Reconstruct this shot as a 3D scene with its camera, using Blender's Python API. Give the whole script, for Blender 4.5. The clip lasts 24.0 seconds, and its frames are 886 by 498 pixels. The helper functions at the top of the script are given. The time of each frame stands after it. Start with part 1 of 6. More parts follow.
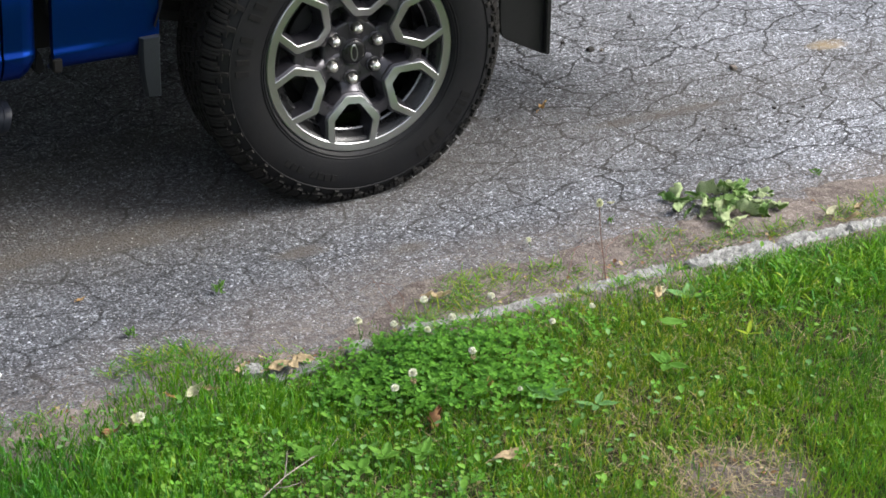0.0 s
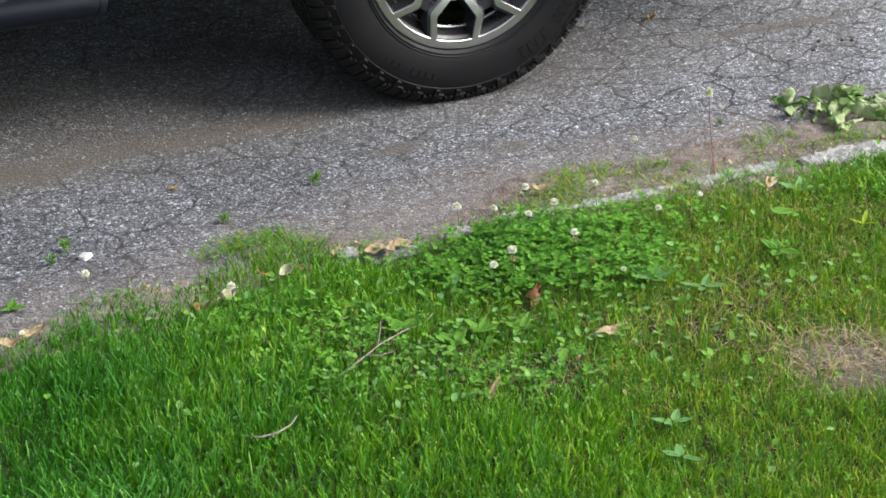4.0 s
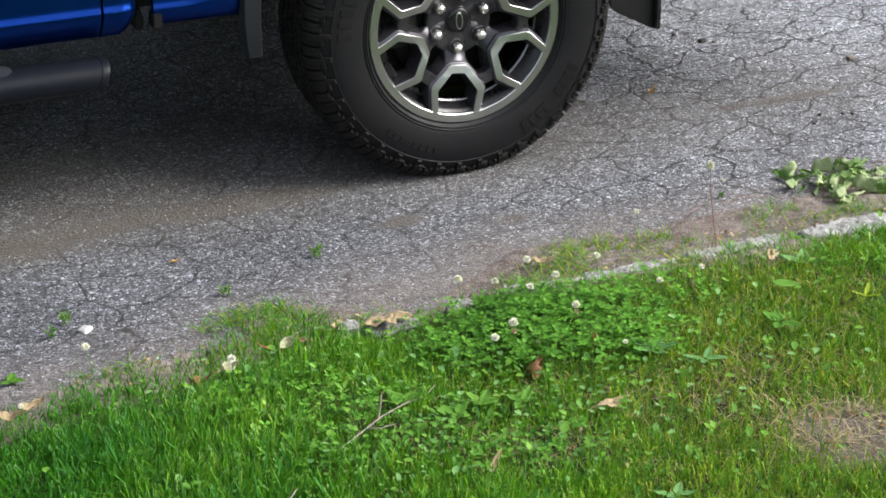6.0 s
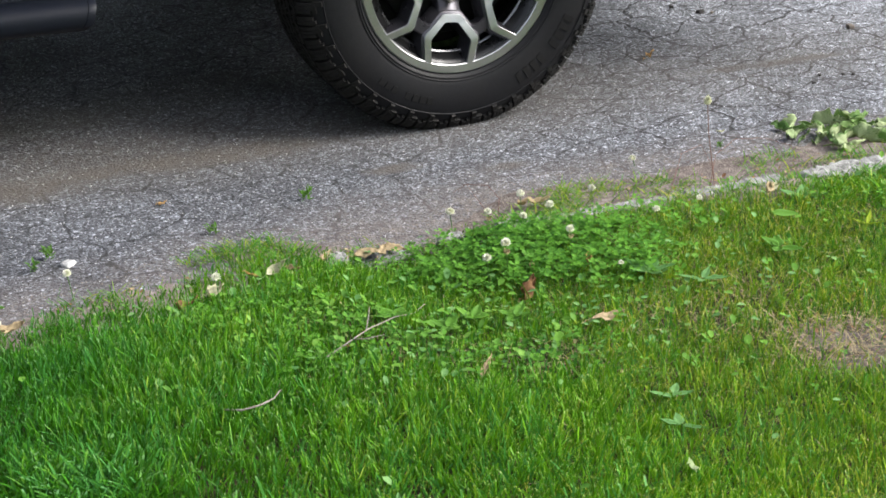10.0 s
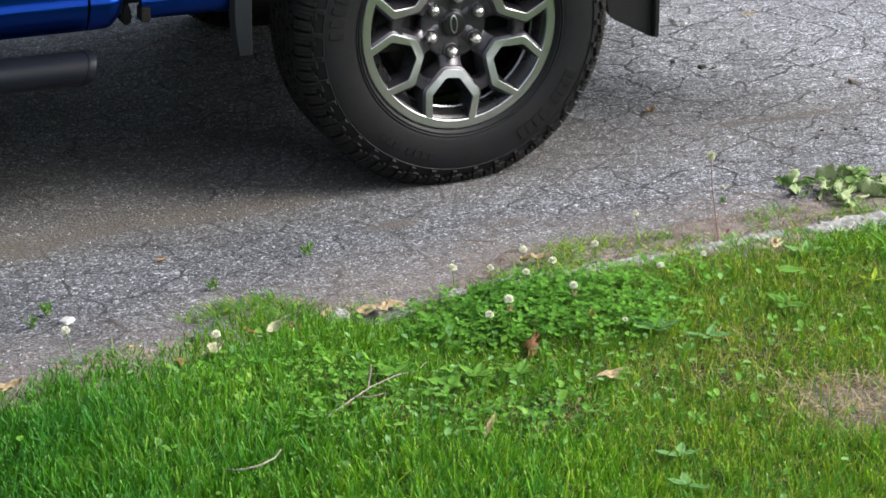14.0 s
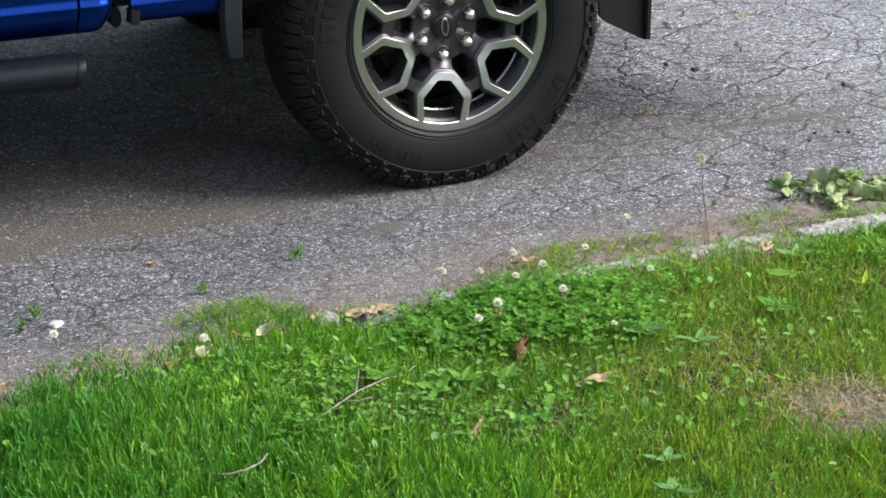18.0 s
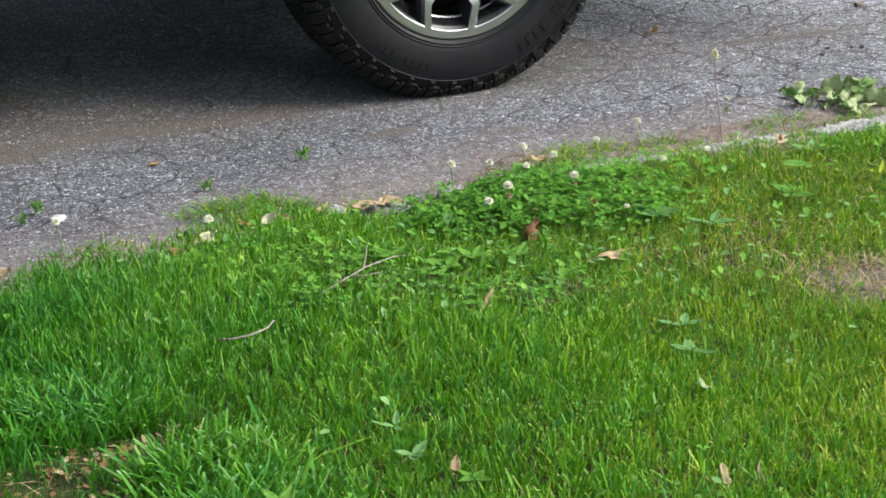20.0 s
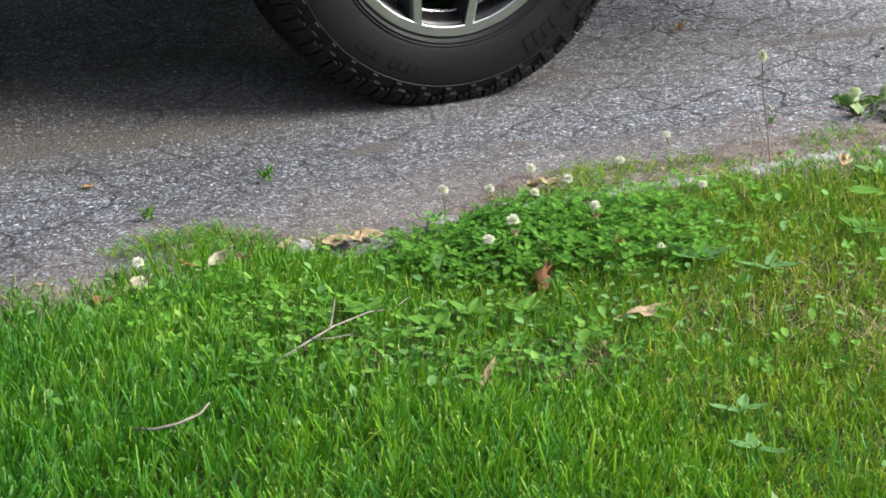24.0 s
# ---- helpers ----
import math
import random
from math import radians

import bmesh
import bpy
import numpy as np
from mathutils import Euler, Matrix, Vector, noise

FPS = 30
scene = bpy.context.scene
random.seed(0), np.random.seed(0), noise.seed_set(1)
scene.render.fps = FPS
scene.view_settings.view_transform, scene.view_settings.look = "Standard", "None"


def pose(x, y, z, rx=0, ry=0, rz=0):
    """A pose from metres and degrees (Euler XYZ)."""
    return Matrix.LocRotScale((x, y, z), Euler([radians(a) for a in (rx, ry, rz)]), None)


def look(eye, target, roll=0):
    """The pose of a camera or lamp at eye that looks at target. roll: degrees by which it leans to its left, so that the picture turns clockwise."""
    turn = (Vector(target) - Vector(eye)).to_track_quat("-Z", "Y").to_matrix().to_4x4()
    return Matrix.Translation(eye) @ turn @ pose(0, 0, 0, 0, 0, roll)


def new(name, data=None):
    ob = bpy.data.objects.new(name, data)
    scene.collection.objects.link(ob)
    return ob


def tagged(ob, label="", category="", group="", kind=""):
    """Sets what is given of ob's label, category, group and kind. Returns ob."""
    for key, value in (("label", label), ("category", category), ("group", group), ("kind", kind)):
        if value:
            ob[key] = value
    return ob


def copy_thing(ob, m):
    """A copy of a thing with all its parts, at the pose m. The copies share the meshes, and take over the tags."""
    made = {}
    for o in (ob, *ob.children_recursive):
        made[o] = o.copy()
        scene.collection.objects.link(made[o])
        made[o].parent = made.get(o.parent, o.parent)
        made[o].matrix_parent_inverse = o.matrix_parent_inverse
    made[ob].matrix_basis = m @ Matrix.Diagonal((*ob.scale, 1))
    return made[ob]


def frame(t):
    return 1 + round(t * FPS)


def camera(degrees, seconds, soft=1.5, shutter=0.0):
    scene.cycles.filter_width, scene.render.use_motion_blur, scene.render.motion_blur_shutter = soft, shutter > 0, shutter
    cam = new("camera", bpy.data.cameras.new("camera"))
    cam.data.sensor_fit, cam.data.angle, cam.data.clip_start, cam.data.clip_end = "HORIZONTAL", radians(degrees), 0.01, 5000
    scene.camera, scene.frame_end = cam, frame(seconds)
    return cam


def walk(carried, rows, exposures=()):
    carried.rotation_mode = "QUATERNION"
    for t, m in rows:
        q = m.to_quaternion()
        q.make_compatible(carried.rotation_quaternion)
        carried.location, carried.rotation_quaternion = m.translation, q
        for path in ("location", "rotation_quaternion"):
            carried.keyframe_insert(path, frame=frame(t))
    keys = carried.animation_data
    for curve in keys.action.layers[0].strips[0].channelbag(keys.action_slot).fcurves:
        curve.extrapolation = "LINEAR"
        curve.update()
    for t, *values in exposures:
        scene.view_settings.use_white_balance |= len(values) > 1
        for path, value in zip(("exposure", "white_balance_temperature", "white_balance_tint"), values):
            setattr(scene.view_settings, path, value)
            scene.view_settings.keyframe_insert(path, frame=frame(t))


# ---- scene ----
cam = camera(26.0, 24.0, soft=1.72)
PATH = [
    (0, (-1.735, -4.082, 2.173), (-0.962, -2.49, 1.241), 0.3),
    (0.5, (-1.729, -4.068, 2.167), (-1.047, -2.434, 1.235), -0.0),
    (1, (-1.73, -4.063, 2.172), (-1.052, -2.429, 1.239), -0.0),
    (1.5, (-1.735, -4.061, 2.161), (-1.056, -2.426, 1.231), -0.0),
    (2, (-1.736, -4.077, 2.071), (-1.06, -2.442, 1.138), -0.2),
    (2.5, (-1.747, -4.099, 1.898), (-1.064, -2.458, 0.982), -0.4),
    (4.5, (-1.723, -4.091, 1.881), (-1.051, -2.45, 0.955), -0.4),
    (5, (-1.722, -4.088, 1.878), (-1.046, -2.437, 0.975), -0.4),
    (5.5, (-1.724, -4.084, 1.87), (-1.042, -2.421, 0.993), -0.4),
    (6, (-1.724, -4.09, 1.87), (-1.038, -2.416, 1.017), -0.5),
    (6.5, (-1.725, -4.101, 1.867), (-1.035, -2.416, 1.038), -0.5),
    (7, (-1.726, -4.106, 1.868), (-1.032, -2.413, 1.062), -0.4),
    (7.5, (-1.729, -4.115, 1.846), (-1.033, -2.416, 1.053), -0.5),
    (8, (-1.729, -4.128, 1.697), (-1.034, -2.427, 0.907), -0.5),
    (8.5, (-1.722, -4.128, 1.574), (-1.03, -2.429, 0.779), -0.6),
    (9, (-1.723, -4.13, 1.565), (-1.031, -2.43, 0.77), -0.6),
    (9.5, (-1.72, -4.131, 1.564), (-1.029, -2.431, 0.77), -0.6),
    (10, (-1.717, -4.131, 1.563), (-1.022, -2.427, 0.781), -0.6),
    (10.5, (-1.71, -4.132, 1.563), (-1.011, -2.419, 0.802), -0.6),
    (11, (-1.703, -4.126, 1.559), (-1.0, -2.404, 0.822), -0.6),
    (11.5, (-1.707, -4.119, 1.551), (-1.001, -2.397, 0.82), -0.6),
    (13.5, (-1.718, -4.099, 1.551), (-1.011, -2.377, 0.82), -0.6),
    (14, (-1.712, -4.1, 1.556), (-1.007, -2.377, 0.826), -0.6),
    (14.5, (-1.709, -4.099, 1.555), (-1.004, -2.376, 0.826), -0.6),
    (15, (-1.708, -4.095, 1.552), (-1.002, -2.371, 0.824), -0.6),
    (15.5, (-1.704, -4.094, 1.546), (-0.998, -2.37, 0.819), -0.6),
    (16, (-1.703, -4.096, 1.555), (-0.995, -2.373, 0.825), -0.5),
    (16.5, (-1.693, -4.096, 1.556), (-0.988, -2.373, 0.826), -0.6),
    (17, (-1.691, -4.094, 1.556), (-0.985, -2.372, 0.825), -0.6),
    (17.5, (-1.687, -4.097, 1.556), (-0.982, -2.374, 0.826), -0.6),
    (19.5, (-1.703, -4.103, 1.5), (-0.996, -2.378, 0.776), -0.6),
    (20, (-1.706, -4.108, 1.33), (-1.004, -2.382, 0.602), -0.7),
    (20.5, (-1.711, -4.112, 1.18), (-1.011, -2.386, 0.45), -1.0),
    (21, (-1.701, -4.114, 1.153), (-1.002, -2.388, 0.422), -1.0),
    (21.5, (-1.708, -4.118, 1.163), (-1.009, -2.393, 0.432), -0.9),
    (22, (-1.708, -4.115, 1.161), (-1.008, -2.39, 0.428), -0.9),
    (22.5, (-1.669, -4.041, 1.148), (-0.969, -2.316, 0.418), -0.8),
    (23, (-1.602, -3.885, 1.146), (-0.901, -2.16, 0.415), -0.8),
    (23.5, (-1.508, -3.663, 1.138), (-0.807, -1.939, 0.406), -0.7),
    (24, (-1.439, -3.495, 1.15), (-0.737, -1.77, 0.42), -0.6),
]
walk(cam, [(t, look(eye, target, roll)) for t, eye, target, roll in PATH], exposures=((0, 1.31), (2, 1.36), (6, 1.38), (9, 1.42), (24, 1.42)))

# ---- world and sun ----
world = bpy.data.worlds.new("world")
scene.world = world
world.use_nodes = True
wn = world.node_tree.nodes
sky = wn.new("ShaderNodeTexSky")
sky.sky_type = "NISHITA"
sky.sun_disc = False
sky.sun_elevation = radians(41)
sky.sun_rotation = radians(117)
sky.air_density = 1.0
sky.dust_density = 3.0
haze = wn.new("ShaderNodeHueSaturation")
haze.inputs["Saturation"].default_value = 0.4
world.node_tree.links.new(sky.outputs[0], haze.inputs["Color"])
world.node_tree.links.new(haze.outputs[0], wn["Background"].inputs[0])
wn["Background"].inputs[1].default_value = 0.15
sun_data = bpy.data.lights.new("sun", "SUN")
sun_data.energy = 1.8
sun_data.angle = radians(32)
sun_data.color = (1.0, 0.97, 0.92)
sun = new("sun", sun_data)
sun.matrix_world = look((7.4, -3.8, 6.8), (0, 0, 0))


# ---- materials ----
def mat(name, rough=0.6, metal=0.0, base=(0.5, 0.5, 0.5)):
    m = bpy.data.materials.new(name)
    m.use_nodes = True
    b = m.node_tree.nodes["Principled BSDF"]
    b.inputs["Roughness"].default_value = rough
    b.inputs["Metallic"].default_value = metal
    b.inputs["Base Color"].default_value = (*base, 1)
    return m


class Graph:
    """A short way to write node trees."""

    def __init__(self, m):
        self.m, self.t = m, m.node_tree
        self.b = self.t.nodes["Principled BSDF"]

    def node(self, kind, **values):
        n = self.t.nodes.new(kind)
        for key, value in values.items():
            n.inputs[key.replace("_", " ")].default_value = value
        return n

    def link(self, a, b):
        self.t.links.new(a, b)

    def place(self, scale=1.0, kind="Object"):
        tc = self.t.nodes.new("ShaderNodeTexCoord")
        mp = self.t.nodes.new("ShaderNodeMapping")
        mp.inputs["Scale"].default_value = (scale,) * 3 if isinstance(scale, (int, float)) else scale
        self.link(tc.outputs[kind], mp.inputs[0])
        return mp.outputs[0]

    def noise(self, where, scale, detail=4.0, rough=0.55):
        n = self.node("ShaderNodeTexNoise", Scale=scale, Detail=detail, Roughness=rough)
        self.link(where, n.inputs["Vector"])
        return n.outputs["Fac"]

    def voronoi(self, where, scale, feature="F1", out="Distance", flat=False):
        n = self.t.nodes.new("ShaderNodeTexVoronoi")
        n.feature = feature
        if flat:
            n.voronoi_dimensions = "2D"
        n.inputs["Scale"].default_value = scale
        self.link(where, n.inputs["Vector"])
        return n.outputs[out]

    def ramp(self, fac, *stops):
        n = self.t.nodes.new("ShaderNodeValToRGB")
        e = n.color_ramp.elements
        while len(e) < len(stops):
            e.new(0.5)
        for k, (p, c) in zip(e, stops):
            k.position = p
            k.color = (*c, 1) if isinstance(c, tuple) else (c, c, c, 1)
        self.link(fac, n.inputs[0])
        return n.outputs[0]

    def mix(self, fac, a, b, mode="MIX"):
        n = self.t.nodes.new("ShaderNodeMix")
        n.data_type, n.blend_type = "RGBA", mode
        for s, v in ((n.inputs["Factor"], fac), (n.inputs[6], a), (n.inputs[7], b)):
            if isinstance(v, (int, float)):
                s.default_value = v if s.type == "VALUE" else (v, v, v, 1)
            elif isinstance(v, tuple):
                s.default_value = (*v, 1)
            else:
                self.link(v, s)
        return n.outputs[2]

    def math(self, op, a, b=0.0, c=0.0):
        n = self.t.nodes.new("ShaderNodeMath")
        n.operation = op
        for s, v in zip(n.inputs, (a, b, c)):
            if isinstance(v, (int, float)):
                s.default_value = v
            else:
                self.link(v, s)
        return n.outputs[0]

    def bump(self, height, strength=0.3, distance=0.005):
        n = self.node("ShaderNodeBump", Strength=strength, Distance=distance)
        self.link(height, n.inputs["Height"])
        self.link(n.outputs[0], self.b.inputs["Normal"])
        return n

    def colour(self, c):
        self.link(c, self.b.inputs["Base Color"])

    def rough(self, r):
        self.link(r, self.b.inputs["Roughness"])


def asphalt_material():
    m = mat("asphalt", 0.85)
    g = Graph(m)
    p = g.place()

    def shift(where, scale, amount, detail=4.0):
        n = g.node("ShaderNodeTexNoise", Scale=scale, Detail=detail)
        g.link(p, n.inputs["Vector"])
        v = g.t.nodes.new("ShaderNodeVectorMath")
        v.operation = "MULTIPLY_ADD"
        g.link(n.outputs["Color"], v.inputs[0])
        v.inputs[1].default_value = (amount, amount, 0.0)
        g.link(where, v.inputs[2])
        return v.outputs[0]

    def cells(scale, stops):
        sep = g.t.nodes.new("ShaderNodeSeparateColor")
        g.link(g.voronoi(p, scale, "F1", "Color"), sep.inputs[0])
        return g.ramp(sep.outputs[0], *stops)

    # broken stone in dark binder, two sizes of chip
    coarse = cells(145, ((0.0, 0.026), (0.4, 0.066), (0.68, 0.12), (0.87, 0.25), (1.0, 0.50)))
    small = cells(300, ((0.0, 0.035), (0.5, 0.08), (0.8, 0.165), (1.0, 0.40)))
    which = g.ramp(g.noise(p, 60, 3), (0.44, 0.0), (0.56, 1.0))
    gap = g.ramp(g.voronoi(p, 145, "DISTANCE_TO_EDGE"), (0.0, 0.35), (0.14, 1.0))
    stone = g.mix(which, g.mix(1.0, coarse, gap, "MULTIPLY"), small)
    pit = g.ramp(g.noise(p, 130, 4, 0.65), (0.36, 0.16), (0.47, 1.0))
    stone = g.mix(1.0, stone, pit, "MULTIPLY")
    stone = g.mix(1.0, stone, g.ramp(g.noise(p, 420, 3, 0.7), (0.3, 0.7), (0.7, 1.25)), "MULTIPLY")
    stone = g.mix(1.0, stone, g.ramp(g.noise(p, 2.3, 6, 0.65), (0.3, 0.72), (0.7, 1.28)), "MULTIPLY")
    stone = g.mix(1.0, stone, g.ramp(g.noise(p, 13, 5, 0.65), (0.3, 0.82), (0.7, 1.16)), "MULTIPLY")
    stone = g.mix(1.0, stone, (0.95, 0.995, 1.10), "MULTIPLY")
    # crazing: ragged cells at two scales, broken off in places
    long = g.place((1.0, 1.55, 1.0))
    bent = shift(shift(shift(long, 5, 0.13, 2.0), 24, 0.034, 2.0), 95, 0.011, 2.0)
    wide = g.voronoi(bent, 5.6, "DISTANCE_TO_EDGE", flat=True)
    thin = g.voronoi(bent, 13.0, "DISTANCE_TO_EDGE", flat=True)
    worn = g.noise(p, 34, 4, 0.75)
    xyz = g.t.nodes.new("ShaderNodeSeparateXYZ")
    g.link(p, xyz.inputs[0])
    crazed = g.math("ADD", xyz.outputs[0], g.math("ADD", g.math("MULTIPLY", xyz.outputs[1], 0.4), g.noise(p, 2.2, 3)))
    opened = g.math("MULTIPLY", g.math("MINIMUM", g.math("MAXIMUM", crazed, 0.0), 2.0), 0.0042)
    line_a = g.ramp(g.math("SUBTRACT", g.math("SUBTRACT", wide, opened), g.math("MINIMUM", g.math("MULTIPLY", g.math("SUBTRACT", worn, 0.40), 0.09), 0.014)), (0.0, 0.0), (0.020, 1.0))
    line_b = g.ramp(g.math("SUBTRACT", g.math("SUBTRACT", thin, opened), g.math("MINIMUM", g.math("MULTIPLY", g.math("SUBTRACT", worn, 0.45), 0.12), 0.012)), (0.0, 0.08), (0.024, 1.0))
    crack_a = g.mix(g.ramp(g.noise(p, 4.0, 4), (0.33, 0.25), (0.46, 1.0)), (1.0, 1.0, 1.0), line_a)
    crack_b = g.mix(g.ramp(g.noise(p, 3.1, 3), (0.38, 0.2), (0.52, 1.0)), (1.0, 1.0, 1.0), line_b)
    # fine silt along the wheel track, in shallow spots and towards the lawn
    crack = g.mix(g.ramp(g.math("MULTIPLY", g.math("ADD", crazed, 1.0), 0.3), (0.15, 0.82), (0.45, 0.8), (0.62, 0.92), (0.75, 1.0)), (1.0, 1.0, 1.0), g.mix(1.0, crack_a, crack_b, "MULTIPLY"))
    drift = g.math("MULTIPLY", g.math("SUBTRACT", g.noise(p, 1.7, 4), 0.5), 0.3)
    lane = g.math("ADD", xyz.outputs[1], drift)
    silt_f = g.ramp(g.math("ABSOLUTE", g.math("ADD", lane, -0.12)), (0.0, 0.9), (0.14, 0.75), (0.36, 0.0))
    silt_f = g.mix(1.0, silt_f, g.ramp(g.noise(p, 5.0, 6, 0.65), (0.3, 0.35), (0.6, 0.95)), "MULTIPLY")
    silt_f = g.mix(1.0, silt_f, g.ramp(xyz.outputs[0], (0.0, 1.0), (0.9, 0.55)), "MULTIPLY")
    verge = g.math("ADD", g.math("SUBTRACT", xyz.outputs[1], g.math("MULTIPLY", g.math("MINIMUM", g.math("ADD", xyz.outputs[0], 0.2), 0.0), 0.22)), g.math("MULTIPLY", g.math("SUBTRACT", g.noise(p, 4.0, 5), 0.5), 0.35))
    verge = g.ramp(g.math("MULTIPLY", verge, -1.0), (0.27, 0.0), (0.43, 0.5), (0.56, 0.9))
    verge = g.mix(1.0, verge, g.ramp(g.noise(p, 30, 5, 0.7), (0.35, 0.35), (0.6, 1.0)), "MULTIPLY")
    dust = g.ramp(g.noise(p, 260, 3, 0.7), (0.25, (0.105, 0.088, 0.077)), (0.75, (0.225, 0.19, 0.166)))
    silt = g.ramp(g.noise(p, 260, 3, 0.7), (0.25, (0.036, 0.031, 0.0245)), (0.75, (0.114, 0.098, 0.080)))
    dried = g.ramp(g.noise(p, 200, 3, 0.7), (0.25, (0.19, 0.14, 0.075)), (0.75, (0.36, 0.275, 0.16)))
    olive_brown = g.mix(0.45, stone, g.ramp(g.noise(p, 70, 4, 0.7), (0.3, (0.028, 0.024, 0.014)), (0.7, (0.07, 0.064, 0.034))))
    bare = g.ramp(g.noise(p, 95, 3, 0.7), (0.42, 0.9), (0.62, 0.5))
    # stone paler towards the drive's rear: the brighter light there put into colour
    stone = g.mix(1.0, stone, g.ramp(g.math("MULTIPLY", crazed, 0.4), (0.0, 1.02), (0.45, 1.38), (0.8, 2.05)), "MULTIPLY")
    stone = g.mix(1.0, stone, g.mix(1.0, crack, 0.05, "LIGHTEN"), "MULTIPLY")
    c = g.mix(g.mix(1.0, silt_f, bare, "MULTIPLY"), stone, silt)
    c = g.mix(g.mix(1.0, verge, bare, "MULTIPLY"), c, dust)
    # dried silt puddles, and olive-brown patches beneath the truck: place and half size
    for sx, sy, rx, ry, stuff in ((-0.66, 0.015, 0.42, 0.075, silt), (-1.12, -0.03, 0.26, 0.11, silt), (-0.24, -0.235, 0.10, 0.035, silt), (0.95, 0.10, 0.35, 0.035, silt), (1.71, 0.338, 0.085, 0.04, dried), (0.0, -0.325, 0.07, 0.03, silt), (-1.0, 0.42, 0.55, 0.13, olive_brown), (-0.45, 0.5, 0.4, 0.16, olive_brown)):
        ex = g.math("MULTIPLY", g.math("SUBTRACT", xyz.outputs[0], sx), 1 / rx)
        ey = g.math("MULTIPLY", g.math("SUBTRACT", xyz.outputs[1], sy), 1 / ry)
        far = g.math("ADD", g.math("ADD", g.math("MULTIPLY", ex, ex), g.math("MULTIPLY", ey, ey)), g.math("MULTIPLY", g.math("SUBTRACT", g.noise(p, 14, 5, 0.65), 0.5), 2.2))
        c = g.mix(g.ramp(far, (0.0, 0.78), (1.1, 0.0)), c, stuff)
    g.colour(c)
    rough = g.math("ADD", g.math("MULTIPLY", g.noise(p, 110, 4, 0.7), 0.7), g.math("MULTIPLY", g.voronoi(p, 145), -0.5))
    g.bump(g.mix(1.0, rough, crack, "MULTIPLY"), 0.8, 0.006)
    g.rough(g.ramp(g.noise(p, 60, 3), (0.3, 0.65), (0.7, 0.92)))
    return m


def soil_material():
    m = mat("soil", 0.95)
    g = Graph(m)
    g.b.inputs["Specular IOR Level"].default_value = 0.08
    p = g.place()
    c = g.ramp(g.noise(p, 28, 8, 0.7), (0.25, (0.06, 0.049, 0.041)), (0.5, (0.155, 0.129, 0.110)), (0.8, (0.30, 0.26, 0.225)))
    grit = g.voronoi(p, 190, "F1", "Color")
    sep = g.t.nodes.new("ShaderNodeSeparateColor")
    g.link(grit, sep.inputs[0])
    c = g.mix(g.ramp(sep.outputs[0], (0.85, 0.0), (0.95, 0.55)), c, (0.32, 0.285, 0.25))
    c = g.mix(1.0, c, g.ramp(g.noise(p, 3.0, 4), (0.3, 0.75), (0.7, 1.2)), "MULTIPLY")
    # dark humus beneath the lawn, dusty earth along the driveway
    xyz = g.t.nodes.new("ShaderNodeSeparateXYZ")
    g.link(p, xyz.inputs[0])
    inland = g.math("ADD", g.math("MULTIPLY", xyz.outputs[1], -1.0), g.math("MULTIPLY", g.math("SUBTRACT", g.noise(p, 6.0, 4), 0.5), 0.2))
    humus = g.ramp(g.noise(p, 45, 7, 0.75), (0.3, (0.008, 0.0075, 0.002)), (0.5, (0.024, 0.022, 0.007)), (0.78, (0.10, 0.085, 0.04)))
    # dry worn earth on one bare patch of the lawn
    ex = g.math("MULTIPLY", g.math("ADD", xyz.outputs[0], -0.09), 1 / 0.17)
    ey = g.math("MULTIPLY", g.math("ADD", xyz.outputs[1], 1.62), 1 / 0.15)
    patch = g.math("ADD", g.math("ADD", g.math("MULTIPLY", ex, ex), g.math("MULTIPLY", ey, ey)), g.math("MULTIPLY", g.math("SUBTRACT", g.noise(p, 14, 5, 0.65), 0.5), 1.6))
    dusty = g.mix(g.ramp(patch, (0.3, 0.0), (1.1, 1.0)), g.mix(0.25, c, humus), humus)
    c = g.mix(g.ramp(inland, (0.82, 0.0), (1.0, 0.9)), c, dusty)
    turf = g.ramp(g.noise(p, 9, 8, 0.75), (0.35, (0.010, 0.033, 0.003)), (0.65, (0.038, 0.09, 0.008)))
    away = g.math("MAXIMUM", g.math("ADD", inland, -2.6), g.math("MINIMUM", g.math("ADD", inland, -0.8), g.math("MAXIMUM", g.math("ADD", g.math("ABSOLUTE", xyz.outputs[0]), -1.1), g.math("ADD", xyz.outputs[0], g.math("ADD", g.math("MULTIPLY", inland, 0.82), -2.05)))))
    c = g.mix(g.ramp(away, (0.0, 0.0), (0.6, 0.95)), c, turf)
    c = g.mix(1.0, c, (1.04, 1.045, 1.09), "MULTIPLY")
    g.colour(c)
    g.bump(g.math("ADD", g.noise(p, 90, 6, 0.7), g.voronoi(p, 190)), 0.6, 0.006)
    return m


